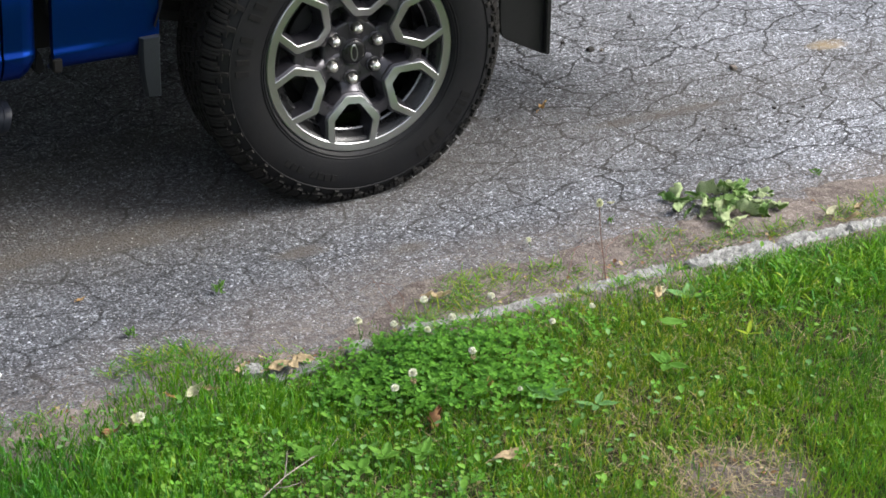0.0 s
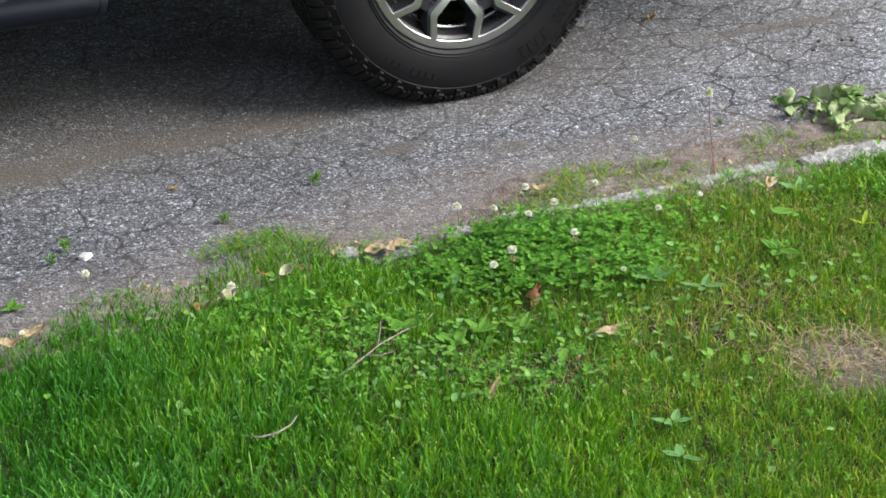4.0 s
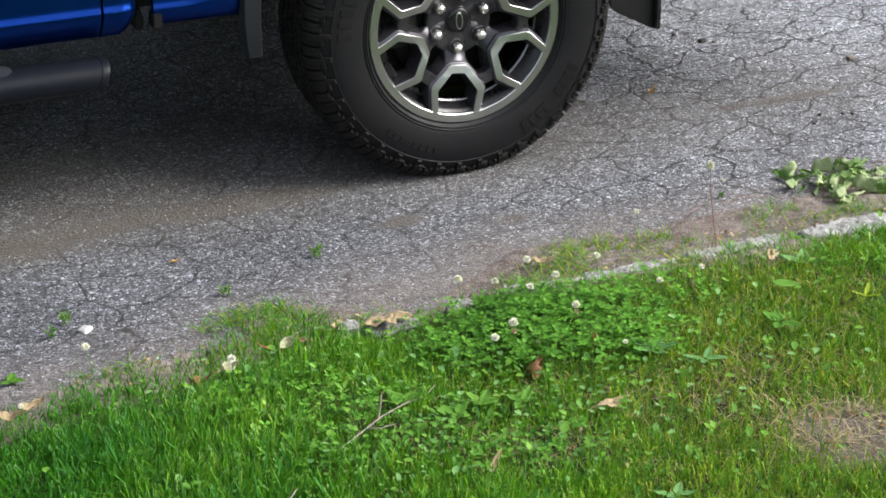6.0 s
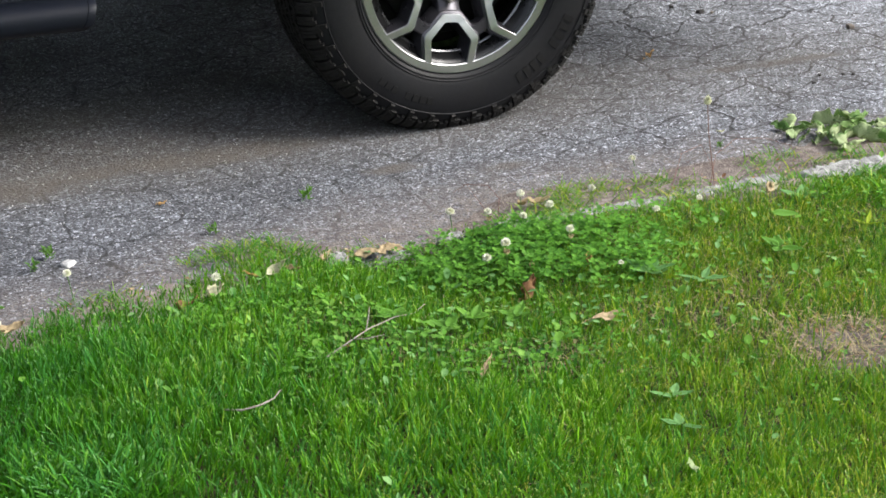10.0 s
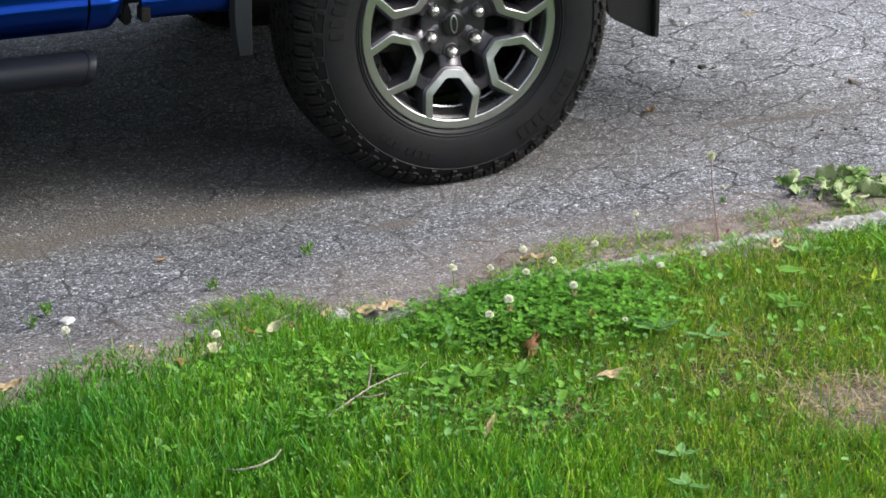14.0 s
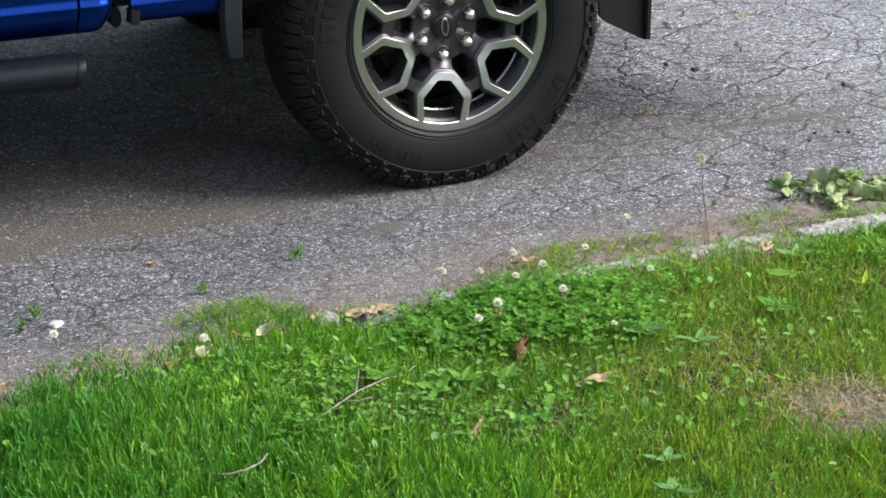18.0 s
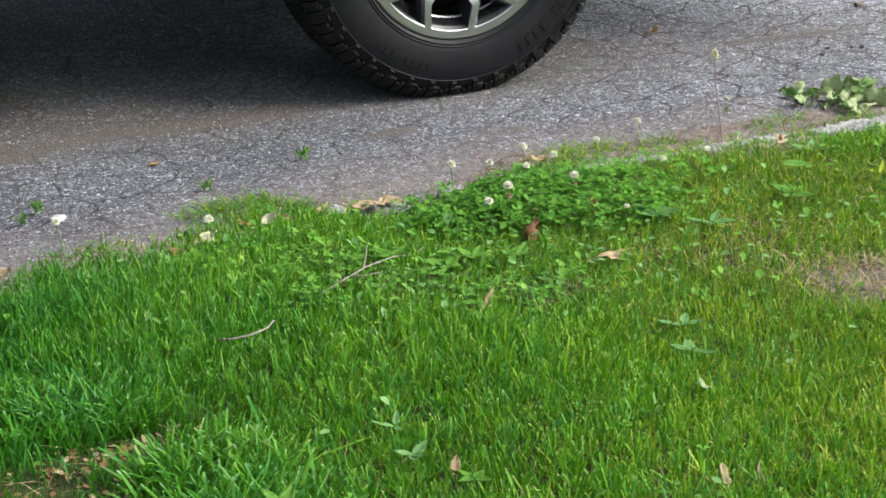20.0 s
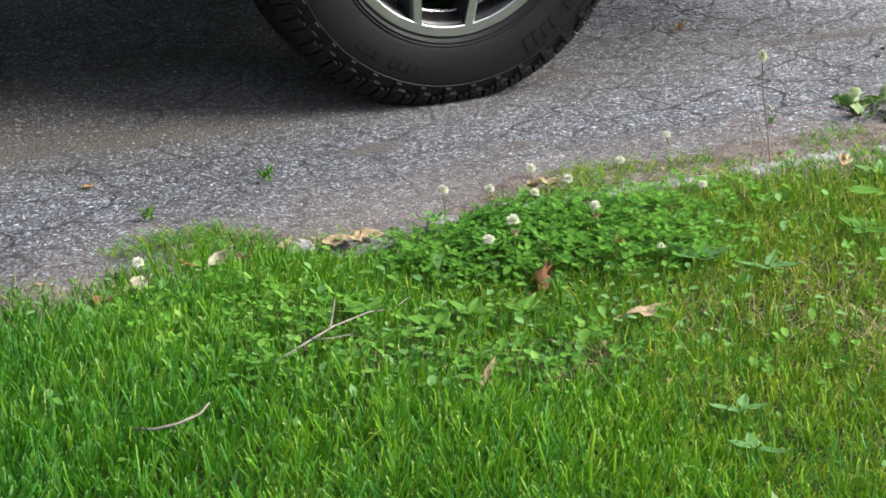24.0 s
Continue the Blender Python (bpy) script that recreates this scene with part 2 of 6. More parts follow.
def leaf_material(name, dark, light, tip=None, rough=0.45, sheer=0.35, each=False, grain=0.18, cut=False):
    """Thin living or dead leaf: colour by island and by patch, some light through it."""
    m = mat(name, rough)
    g = Graph(m)
    g.b.inputs["Specular IOR Level"].default_value = 0.16
    geo = g.t.nodes.new("ShaderNodeNewGeometry")
    p = g.place()
    own = g.t.nodes.new("ShaderNodeObjectInfo").outputs["Random"] if each else geo.outputs["Random Per Island"]
    broad = g.math("MULTIPLY", g.math("ADD", g.noise(p, 2.6, 4), g.noise(p, 19, 2)), 0.35) if cut else g.math("MULTIPLY", g.noise(p, 2.6, 4), 0.6)
    f = g.math("ADD", g.math("MULTIPLY", own, 0.5), broad)
    cool = g.ramp(g.math("ADD", g.math("FRACT", g.math("MULTIPLY", own, 91.0)), g.math("SUBTRACT", g.noise(p, 4.5, 3), 0.5)), (0.66, 0.0), (0.8, 0.7))
    stops = [(0.15, dark), (0.75, light)] + ([(0.98, tip)] if tip else [])
    c = g.ramp(f, *stops)
    c = g.mix(1.0, c, g.ramp(g.noise(p, 130, 5, 0.7), (0.3, 1.0 - grain), (0.7, 1.0 + grain)), "MULTIPLY")
    if cut:
        # pale mown tips and yellowed feet of some blades
        along = g.t.nodes.new("ShaderNodeAttribute")
        along.attribute_name = "along"
        some = g.ramp(g.math("FRACT", g.math("MULTIPLY", own, 37.0)), (0.55, 0.0), (0.7, 0.75))
        c = g.mix(g.mix(1.0, some, g.ramp(along.outputs["Fac"], (0.89, 0.0), (0.95, 1.0)), "MULTIPLY"), c, (0.36, 0.46, 0.17))
        c = g.mix(g.mix(1.0, some, g.ramp(along.outputs["Fac"], (0.1, 0.7), (0.4, 0.0)), "MULTIPLY"), c, (0.20, 0.24, 0.05))
        # blades darker and cooler on one side to mimic shade; thinner, yellowish grass opposite
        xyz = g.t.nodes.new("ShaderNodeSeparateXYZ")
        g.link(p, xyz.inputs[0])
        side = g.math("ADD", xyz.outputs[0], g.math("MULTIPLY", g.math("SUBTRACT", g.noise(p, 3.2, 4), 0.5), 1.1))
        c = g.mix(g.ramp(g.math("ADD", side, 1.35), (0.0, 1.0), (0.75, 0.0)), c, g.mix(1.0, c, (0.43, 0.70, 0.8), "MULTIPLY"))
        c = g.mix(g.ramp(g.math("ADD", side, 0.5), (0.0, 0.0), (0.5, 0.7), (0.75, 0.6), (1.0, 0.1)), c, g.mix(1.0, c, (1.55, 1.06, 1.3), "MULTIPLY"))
        c = g.mix(cool, c, (0.05, 0.2, 0.045))
    g.colour(c)
    tr = g.t.nodes.new("ShaderNodeBsdfTranslucent")
    g.link(g.mix(1.0, c, (1.25, 1.35, 0.7), "MULTIPLY"), tr.inputs[0])
    mx = g.t.nodes.new("ShaderNodeMixShader")
    mx.inputs[0].default_value = sheer
    g.link(g.b.outputs[0], mx.inputs[1])
    g.link(tr.outputs[0], mx.inputs[2])
    g.link(mx.outputs[0], g.t.nodes["Material Output"].inputs[0])
    return m


def stone_material(name, dark, light, scale=40):
    m = mat(name, 0.9)
    g = Graph(m)
    p = g.place()
    c = g.ramp(g.noise(p, scale, 7, 0.7), (0.3, dark), (0.7, light))
    c = g.mix(1.0, c, g.ramp(g.noise(p, scale * 8, 3), (0.3, 0.75), (0.7, 1.2)), "MULTIPLY")
    g.colour(c)
    g.bump(g.noise(p, scale * 3, 7, 0.7), 0.6, 0.004)
    return m


def speckled(name, base, rough, metal=0.0, scale=120, amount=0.25, bump=0.1, dust=None, gloss=0.3):
    """Plain base with fine grain, and dust in patches where it is given."""
    m = mat(name, rough, metal)
    g = Graph(m)
    g.b.inputs["Specular IOR Level"].default_value = 0.5 if metal else gloss
    p = g.place()
    c = g.mix(1.0, base, g.ramp(g.noise(p, scale, 5, 0.65), (0.3, 1 - amount), (0.7, 1 + amount)), "MULTIPLY")
    if dust:
        c = g.mix(g.ramp(g.noise(p, 7, 6, 0.7), (0.45, 0.0), (0.75, 0.55)), c, dust)
    g.colour(c)
    g.rough(g.ramp(g.noise(p, scale / 4, 4), (0.3, max(rough - 0.08, 0.02)), (0.7, min(rough + 0.1, 1))))
    if bump:
        g.bump(g.noise(p, scale * 2, 4), bump, 0.001)
    return m


def polished(name, base, rough):
    """Bare machined metal: even polish, faint turning marks."""
    m = mat(name, rough, 1.0)
    g = Graph(m)
    p = g.place()
    g.colour(g.mix(1.0, base, g.ramp(g.noise(p, 220, 3), (0.3, 0.96), (0.7, 1.04)), "MULTIPLY"))
    g.b.inputs["Anisotropic"].default_value = 0.4
    return m


def paint_material():
    m = mat("blue_paint", 0.3, 0.9)
    g = Graph(m)
    p = g.place()
    flake = g.ramp(g.noise(p, 1500, 2), (0.35, (0.0010, 0.0095, 0.105)), (0.75, (0.0026, 0.047, 0.28)))
    g.colour(g.mix(g.ramp(g.noise(p, 6, 6, 0.7), (0.5, 0.0), (0.85, 0.04)), flake, (0.05, 0.07, 0.12)))
    g.b.inputs["Coat Weight"].default_value = 0.1
    g.b.inputs["Specular Tint"].default_value = (0.15, 0.45, 1.0, 1)
    g.b.inputs["Coat Roughness"].default_value = 0.12
    return m


ASPHALT = asphalt_material()
SOIL = soil_material()
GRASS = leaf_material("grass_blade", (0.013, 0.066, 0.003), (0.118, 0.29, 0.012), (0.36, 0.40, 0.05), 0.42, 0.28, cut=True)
PAINT = paint_material()
RUBBER = speckled("tyre_rubber", (0.0072, 0.0074, 0.0085), 0.52, 0, 90, 0.3, 0.3, (0.0135, 0.0125, 0.0118), 0.19)
# paler copy of the tyre rubber: skylight on the tread put into colour
TREAD = speckled("dusty_tread_rubber", (0.0125, 0.012, 0.0115), 0.7, 0, 60, 0.4, 0.3, (0.024, 0.022, 0.019), 0.15)
WORN_RUBBER = speckled("scuffed_rubber", (0.007, 0.007, 0.0072), 0.7, 0, 90, 0.3, 0.3, (0.013, 0.012, 0.011), 0.12)
PLASTIC = speckled("black_plastic", (0.005, 0.0064, 0.0102), 0.42, 0, 160, 0.2, 0.2, (0.008, 0.0085, 0.011), 0.15)
FLAP_GREY = speckled("grey_plastic", (0.0145, 0.0175, 0.0205), 0.5, 0, 160, 0.15, 0.15, None, 0.22)
MACHINED = polished("machined_alloy", (0.47, 0.48, 0.485), 0.36)
DARK_ALLOY = speckled("painted_alloy", (0.050, 0.048, 0.056), 0.33, 0.6, 140, 0.08, 0.02, (0.05, 0.048, 0.048))
FLAP_BLACK = speckled("black_rubber_flap", (0.005, 0.005, 0.0055), 0.5, 0, 120, 0.3, 0.2, (0.012, 0.012, 0.012))
CHROME = speckled("lug_steel", (0.74, 0.71, 0.65), 0.3, 1.0, 200, 0.12, 0.03)
STEEL = speckled("dark_steel", (0.02, 0.019, 0.018), 0.7, 0.2, 60, 0.35, 0.2, (0.03, 0.026, 0.022))
RIM_STEP = speckled("rim_step", (0.15, 0.15, 0.155), 0.3, 1.0, 200, 0.1, 0)
# disc and barrel near black: shade inside the wheel put into their colour
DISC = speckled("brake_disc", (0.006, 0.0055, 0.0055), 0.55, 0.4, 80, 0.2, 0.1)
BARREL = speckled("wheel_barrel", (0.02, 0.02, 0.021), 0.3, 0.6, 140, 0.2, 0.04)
THATCH = leaf_material("thatch", (0.016, 0.058, 0.005), (0.07, 0.155, 0.014), (0.24, 0.22, 0.08), 0.6, 0.2)
PALE_WEED = leaf_material("pale_weed_leaf", (0.05, 0.16, 0.018), (0.17, 0.33, 0.055), None, 0.5, 0.3)
GREY_GREEN = leaf_material("grey_green_leaf", (0.035, 0.125, 0.03), (0.16, 0.31, 0.10), None, 0.5, 0.25)
GLASS = mat("window_glass", 0.03, 0.0, (0.01, 0.012, 0.014))
CLOVER = leaf_material("clover_leaf", (0.02, 0.088, 0.010), (0.115, 0.285, 0.03), None, 0.5, 0.28)
BROAD = leaf_material("broad_leaf", (0.03, 0.11, 0.012), (0.14, 0.30, 0.04), None, 0.42, 0.3)
WILTED = leaf_material("wilted_leaf", (0.06, 0.14, 0.035), (0.22, 0.34, 0.115), (0.46, 0.52, 0.28), 0.6, 0.3, True)
PALE_LEAF = leaf_material("pale_leaf", (0.28, 0.30, 0.18), (0.47, 0.45, 0.31), None, 0.6, 0.25, grain=0.45)
TAN_LEAF = leaf_material("dry_tan_leaf", (0.18, 0.135, 0.078), (0.42, 0.335, 0.20), None, 0.7, 0.2, grain=0.45)
RUST_LEAF = leaf_material("dry_rust_leaf", (0.12, 0.06, 0.03), (0.27, 0.15, 0.075), None, 0.7, 0.15, grain=0.45)
ORANGE_LEAF = leaf_material("dry_orange_leaf", (0.3, 0.17, 0.06), (0.46, 0.29, 0.13), None, 0.6, 0.2, grain=0.45)
DRY_GRASS = leaf_material("dry_grass", (0.10, 0.20, 0.012), (0.28, 0.31, 0.04), (0.42, 0.35, 0.14), 0.6, 0.3)
UNDERSIDE = leaf_material("wilted_underside", (0.19, 0.265, 0.12), (0.40, 0.46, 0.25), None, 0.65, 0.25, True, 0.3)
YELLOW_LEAF = leaf_material("yellow_leaf", (0.14, 0.28, 0.015), (0.34, 0.42, 0.03), None, 0.5, 0.3)
STRAW = leaf_material("dry_straw", (0.15, 0.12, 0.07), (0.36, 0.29, 0.18), None, 0.7, 0.2)
PETAL = leaf_material("clover_petal", (0.55, 0.54, 0.47), (0.80, 0.79, 0.72), None, 0.6, 0.25)
BUD = leaf_material("seed_head", (0.5, 0.5, 0.34), (0.75, 0.74, 0.6), None, 0.7, 0.2)
GREEN_STEM = mat("green_stem", 0.5, 0, (0.07, 0.16, 0.03))
RED_STEM = mat("red_stem", 0.6, 0, (0.17, 0.085, 0.06))
BARK = stone_material("grey_twig_bark", (0.13, 0.11, 0.09), (0.34, 0.31, 0.27), 90)
DARK_STONE = stone_material("dark_pebble", (0.015, 0.013, 0.012), (0.05, 0.045, 0.04), 60)
PALE_STONE = stone_material("pale_pebble", (0.28, 0.28, 0.27), (0.6, 0.6, 0.58), 60)
BROWN_STONE = stone_material("brown_pebble", (0.10, 0.082, 0.068), (0.26, 0.22, 0.185), 60)
WOODS = leaf_material("far_foliage", (0.012, 0.03, 0.006), (0.05, 0.10, 0.02), None, 0.6, 0.2)
KERB = stone_material("kerb_stone", (0.075, 0.073, 0.068), (0.35, 0.352, 0.335), 42)


# ---- helpers of this scene ----
def part(name, bm, material, parent=None, label="", smooth=False):
    me = bpy.data.meshes.new(name)
    bm.to_mesh(me)
    bm.free()
    me.materials.append(material)
    if smooth:
        me.shade_smooth()
    ob = new(name, me)
    if parent:
        ob.parent = parent
    if label:
        tagged(ob, label)
    return ob


def sheet(name, verts, faces, material, parent=None, smooth=False):
    """A mesh from arrays of places and of corners, all faces with as many corners."""
    me = bpy.data.meshes.new(name)
    n, k = faces.shape
    me.vertices.add(len(verts))
    me.vertices.foreach_set("co", np.ascontiguousarray(verts, np.float32).ravel())
    me.loops.add(n * k)
    me.loops.foreach_set("vertex_index", np.ascontiguousarray(faces, np.int32).ravel())
    me.polygons.add(n)
    me.polygons.foreach_set("loop_start", np.arange(0, n * k, k, dtype=np.int32))
    me.update(calc_edges=True)
    me.materials.append(material)
    if smooth:
        me.shade_smooth()
    ob = new(name, me)
    if parent:
        ob.parent = parent
    return ob


def empty(name, m=None, parent=None):
    ob = new(name)
    ob.empty_display_size = 0.1
    if parent:
        ob.parent = parent
    if m is not None:
        ob.matrix_basis = m
    return ob


def lathe(profile, n=64, closed=False):
    """A ring of (radius, depth) points turned round the y axis."""
    bm = bmesh.new()
    rings = []
    for k in range(n):
        a = 2 * math.pi * k / n
        rings.append([bm.verts.new((r * math.sin(a), y, r * math.cos(a))) for r, y in profile])
    m = len(profile)
    for k in range(n):
        for i in range(m if closed else m - 1):
            j = (i + 1) % m
            bm.faces.new((rings[k][i], rings[k][j], rings[(k + 1) % n][j], rings[(k + 1) % n][i]))
    bmesh.ops.recalc_face_normals(bm, faces=bm.faces)
    return bm


def slab(points, y0, y1, bevel=0.0):
    """A flat shape in x, z between two depths, with softened edges."""
    bm = bmesh.new()
    a = [bm.verts.new((x, y0, z)) for x, z in points]
    b = [bm.verts.new((x, y1, z)) for x, z in points]
    n = len(points)
    bm.faces.new(a)
    bm.faces.new(b[::-1])
    for i in range(n):
        bm.faces.new((a[i], b[i], b[(i + 1) % n], a[(i + 1) % n]))
    bmesh.ops.recalc_face_normals(bm, faces=bm.faces)
    if bevel:
        bmesh.ops.bevel(bm, geom=bm.edges[:], offset=bevel, segments=2, affect="EDGES", clamp_overlap=True)
    return bm


def box(x0, x1, y0, y1, z0, z1, bevel=0.0):
    return slab([(x0, z0), (x1, z0), (x1, z1), (x0, z1)], y0, y1, bevel)


def tube(points, radius, sides=8, taper=1.0):
    """A round bar through points, thinning towards its end."""
    bm = bmesh.new()
    pts = [Vector(p) for p in points]
    rings = []
    for i, p in enumerate(pts):
        d = (pts[min(i + 1, len(pts) - 1)] - pts[max(i - 1, 0)]).normalized()
        s = d.cross(Vector((0.13, 0.21, 0.97))).normalized()
        u = s.cross(d)
        r = radius * (1 + (taper - 1) * i / (len(pts) - 1))
        rings.append([bm.verts.new(p + (s * math.cos(a) + u * math.sin(a)) * r) for a in (2 * math.pi * k / sides for k in range(sides))])
    for a, b in zip(rings, rings[1:]):
        for k in range(sides):
            bm.faces.new((a[k], a[(k + 1) % sides], b[(k + 1) % sides], b[k]))
    bm.faces.new(rings[0][::-1])
    bm.faces.new(rings[-1])
    return bm


# ---- lie of the land ----
EDGE_X = [-40, -1.303, -1.127, -0.976, -0.872, -0.744, -0.637, -0.521, -0.41, -0.263, -0.144, -0.069, 0.089, 0.207, 0.391, 0.548, 0.738, 1.022, 1.872, 40]
EDGE_Y = [-2.0, -0.72, -0.656, -0.627, -0.588, -0.515, -0.516, -0.599, -0.641, -0.571, -0.496, -0.451, -0.438, -0.437, -0.454, -0.45, -0.424, -0.421, -0.442, -0.742]


def edge(x):
    """Where the asphalt ends on the lawn side."""
    return np.interp(x, EDGE_X, EDGE_Y)


def kerb_line(x):
    return -0.775 - 0.015 * np.clip(x, -0.6, 2.5)


def land(x, y):
    """Height of the soil."""
    x, y = np.asarray(x, float), np.asarray(y, float)
    d = edge(x) - y + 0.009 * wave(x, y, 37.0, 0.7)
    left = np.interp(d, [0, 0.045, 0.13, 0.26, 0.42, 0.55, 0.7, 0.95, 1.3, 1.65, 7, 40, 400], [-0.03, 0.001, 0.008, 0.016, 0.05, 0.07, 0.085, 0.1, 0.135, 0.17, 0.65, 1.4, 1.4])
    k = kerb_line(x)
    e = k - y
    lawn = np.interp(e, [-0.02, 0.03, 0.2, 0.4, 0.6, 0.85, 1.15, 1.5, 7, 40, 400], [0.025, 0.06, 0.074, 0.078, 0.085, 0.1, 0.12, 0.165, 0.65, 1.4, 1.4])
    strip = np.interp(d, [0, 0.045, 0.12, 0.3], [-0.03, 0.0, 0.007, 0.022])
    right = np.where(e < -0.02, strip, np.maximum(lawn, strip))
    w = np.clip((x + 0.53) / 0.36, 0, 1)
    w = w * w * (3 - 2 * w)
    z = left * (1 - w) + right * w
    return np.where(d < 0, -0.03, z)


def wave(x, y, f, seed=0.0):
    """Smooth uneven numbers between about -1 and 1."""
    return (np.sin(x * f + 1.3 * np.sin(y * f * 0.7 + seed)) + np.sin(y * f * 1.13 + 1.7 * np.sin(x * f * 0.61 + 2 * seed)) + np.sin((x + y) * f * 0.53 + seed)) / 3


def spread(lo, hi, step, far):
    """Even steps over the near stretch, growing ones beyond it."""
    mid = np.arange(lo, hi + step / 2, step)
    out = []
    d, s = 0.0, step
    while d < far:
        s *= 1.35
        d += s
        out.append(d)
    out = np.array(out)
    return np.concatenate([(lo - out)[::-1], mid, hi + out])


def grid(name, xs, ys, height, material):
    X, Y = np.meshgrid(xs, ys)
    Z = height(X, Y)
    v = np.stack([X.ravel(), Y.ravel(), Z.ravel()], 1)
    i = np.arange(len(ys) - 1)[:, None] * len(xs) + np.arange(len(xs) - 1)
    i = i.ravel()
    f = np.stack([i, i + 1, i + len(xs) + 1, i + len(xs)], 1)
    return sheet(name, v, f, material, smooth=True)


def ground_height(x, y):
    near = np.exp(-((x / 4) ** 2 + (y / 4) ** 2))
    z = land(x, y) + near * (0.006 * wave(x, y, 17) + 0.003 * wave(x, y, 61, 1.0) + 0.002 * wave(x, y, 143, 2.0))
    return np.where((y > 3.6), 0.02, z)


ground = grid("ground", spread(-1.9, 1.5, 0.014, 400), spread(-2.95, -0.3, 0.014, 400), ground_height, SOIL)
tagged(ground, "brown bare soil bank rising from the driveway", "ground", kind="structure")


def road_height(x, y):
    near = np.exp(-((x / 6) ** 2 + (y / 6) ** 2))
    return near * (0.003 * wave(x, y, 5.0) + 0.0012 * wave(x, y, 31, 1.0))


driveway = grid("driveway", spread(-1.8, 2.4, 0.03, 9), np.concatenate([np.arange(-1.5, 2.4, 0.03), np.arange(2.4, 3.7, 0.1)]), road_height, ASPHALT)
tagged(driveway, "weathered grey asphalt driveway with crazed cracks", "driveway", kind="structure")


# ---- the pickup truck ----
truck = empty("pickup_truck", pose(0, 0, 0))
tagged(truck, "blue pickup truck with black running board, parked on asphalt", "truck")
HUB = 0.388
RIM_R = 0.247


def sector(bm, corners, r_lo, r_hi, shrink=0.94):
    """One tread block: four (angle, depth) corners between two radii, a little narrower on top."""
    am = sum(c[0] for c in corners) / 4
    ym = sum(c[1] for c in corners) / 4
    lo = [bm.verts.new((r_lo * math.sin(b), y, r_lo * math.cos(b))) for b, y in corners]
    hi = [bm.verts.new((r_hi * math.sin(am + (b - am) * shrink), ym + (y - ym) * shrink, r_hi * math.cos(am + (b - am) * shrink))) for b, y in corners]
    bm.faces.new(hi)
    for i in range(4):
        bm.faces.new((lo[i], lo[(i + 1) % 4], hi[(i + 1) % 4], hi[i]))


def shoulder_lug(bm, a0, a1, path, thick, mid, sgn):
    """A lug that wraps from the tread over the shoulder; path is (radius, depth) along its outer face."""
    rings = []
    for r, y in path:
        yy = y if sgn < 0 else 2 * mid - y
        inner = (r - thick * 0.7, yy - sgn * thick)
        rings.append([bm.verts.new((rr * math.sin(b), y2, rr * math.cos(b))) for (rr, y2), b in (((r, yy), a0), ((r, yy), a1), (inner, a1), (inner, a0))])
    for p, q in zip(rings, rings[1:]):
        for i in range(4):
            bm.faces.new((p[i], p[(i + 1) % 4], q[(i + 1) % 4], q[i]))
    bm.faces.new(rings[0])
    bm.faces.new(rings[-1])


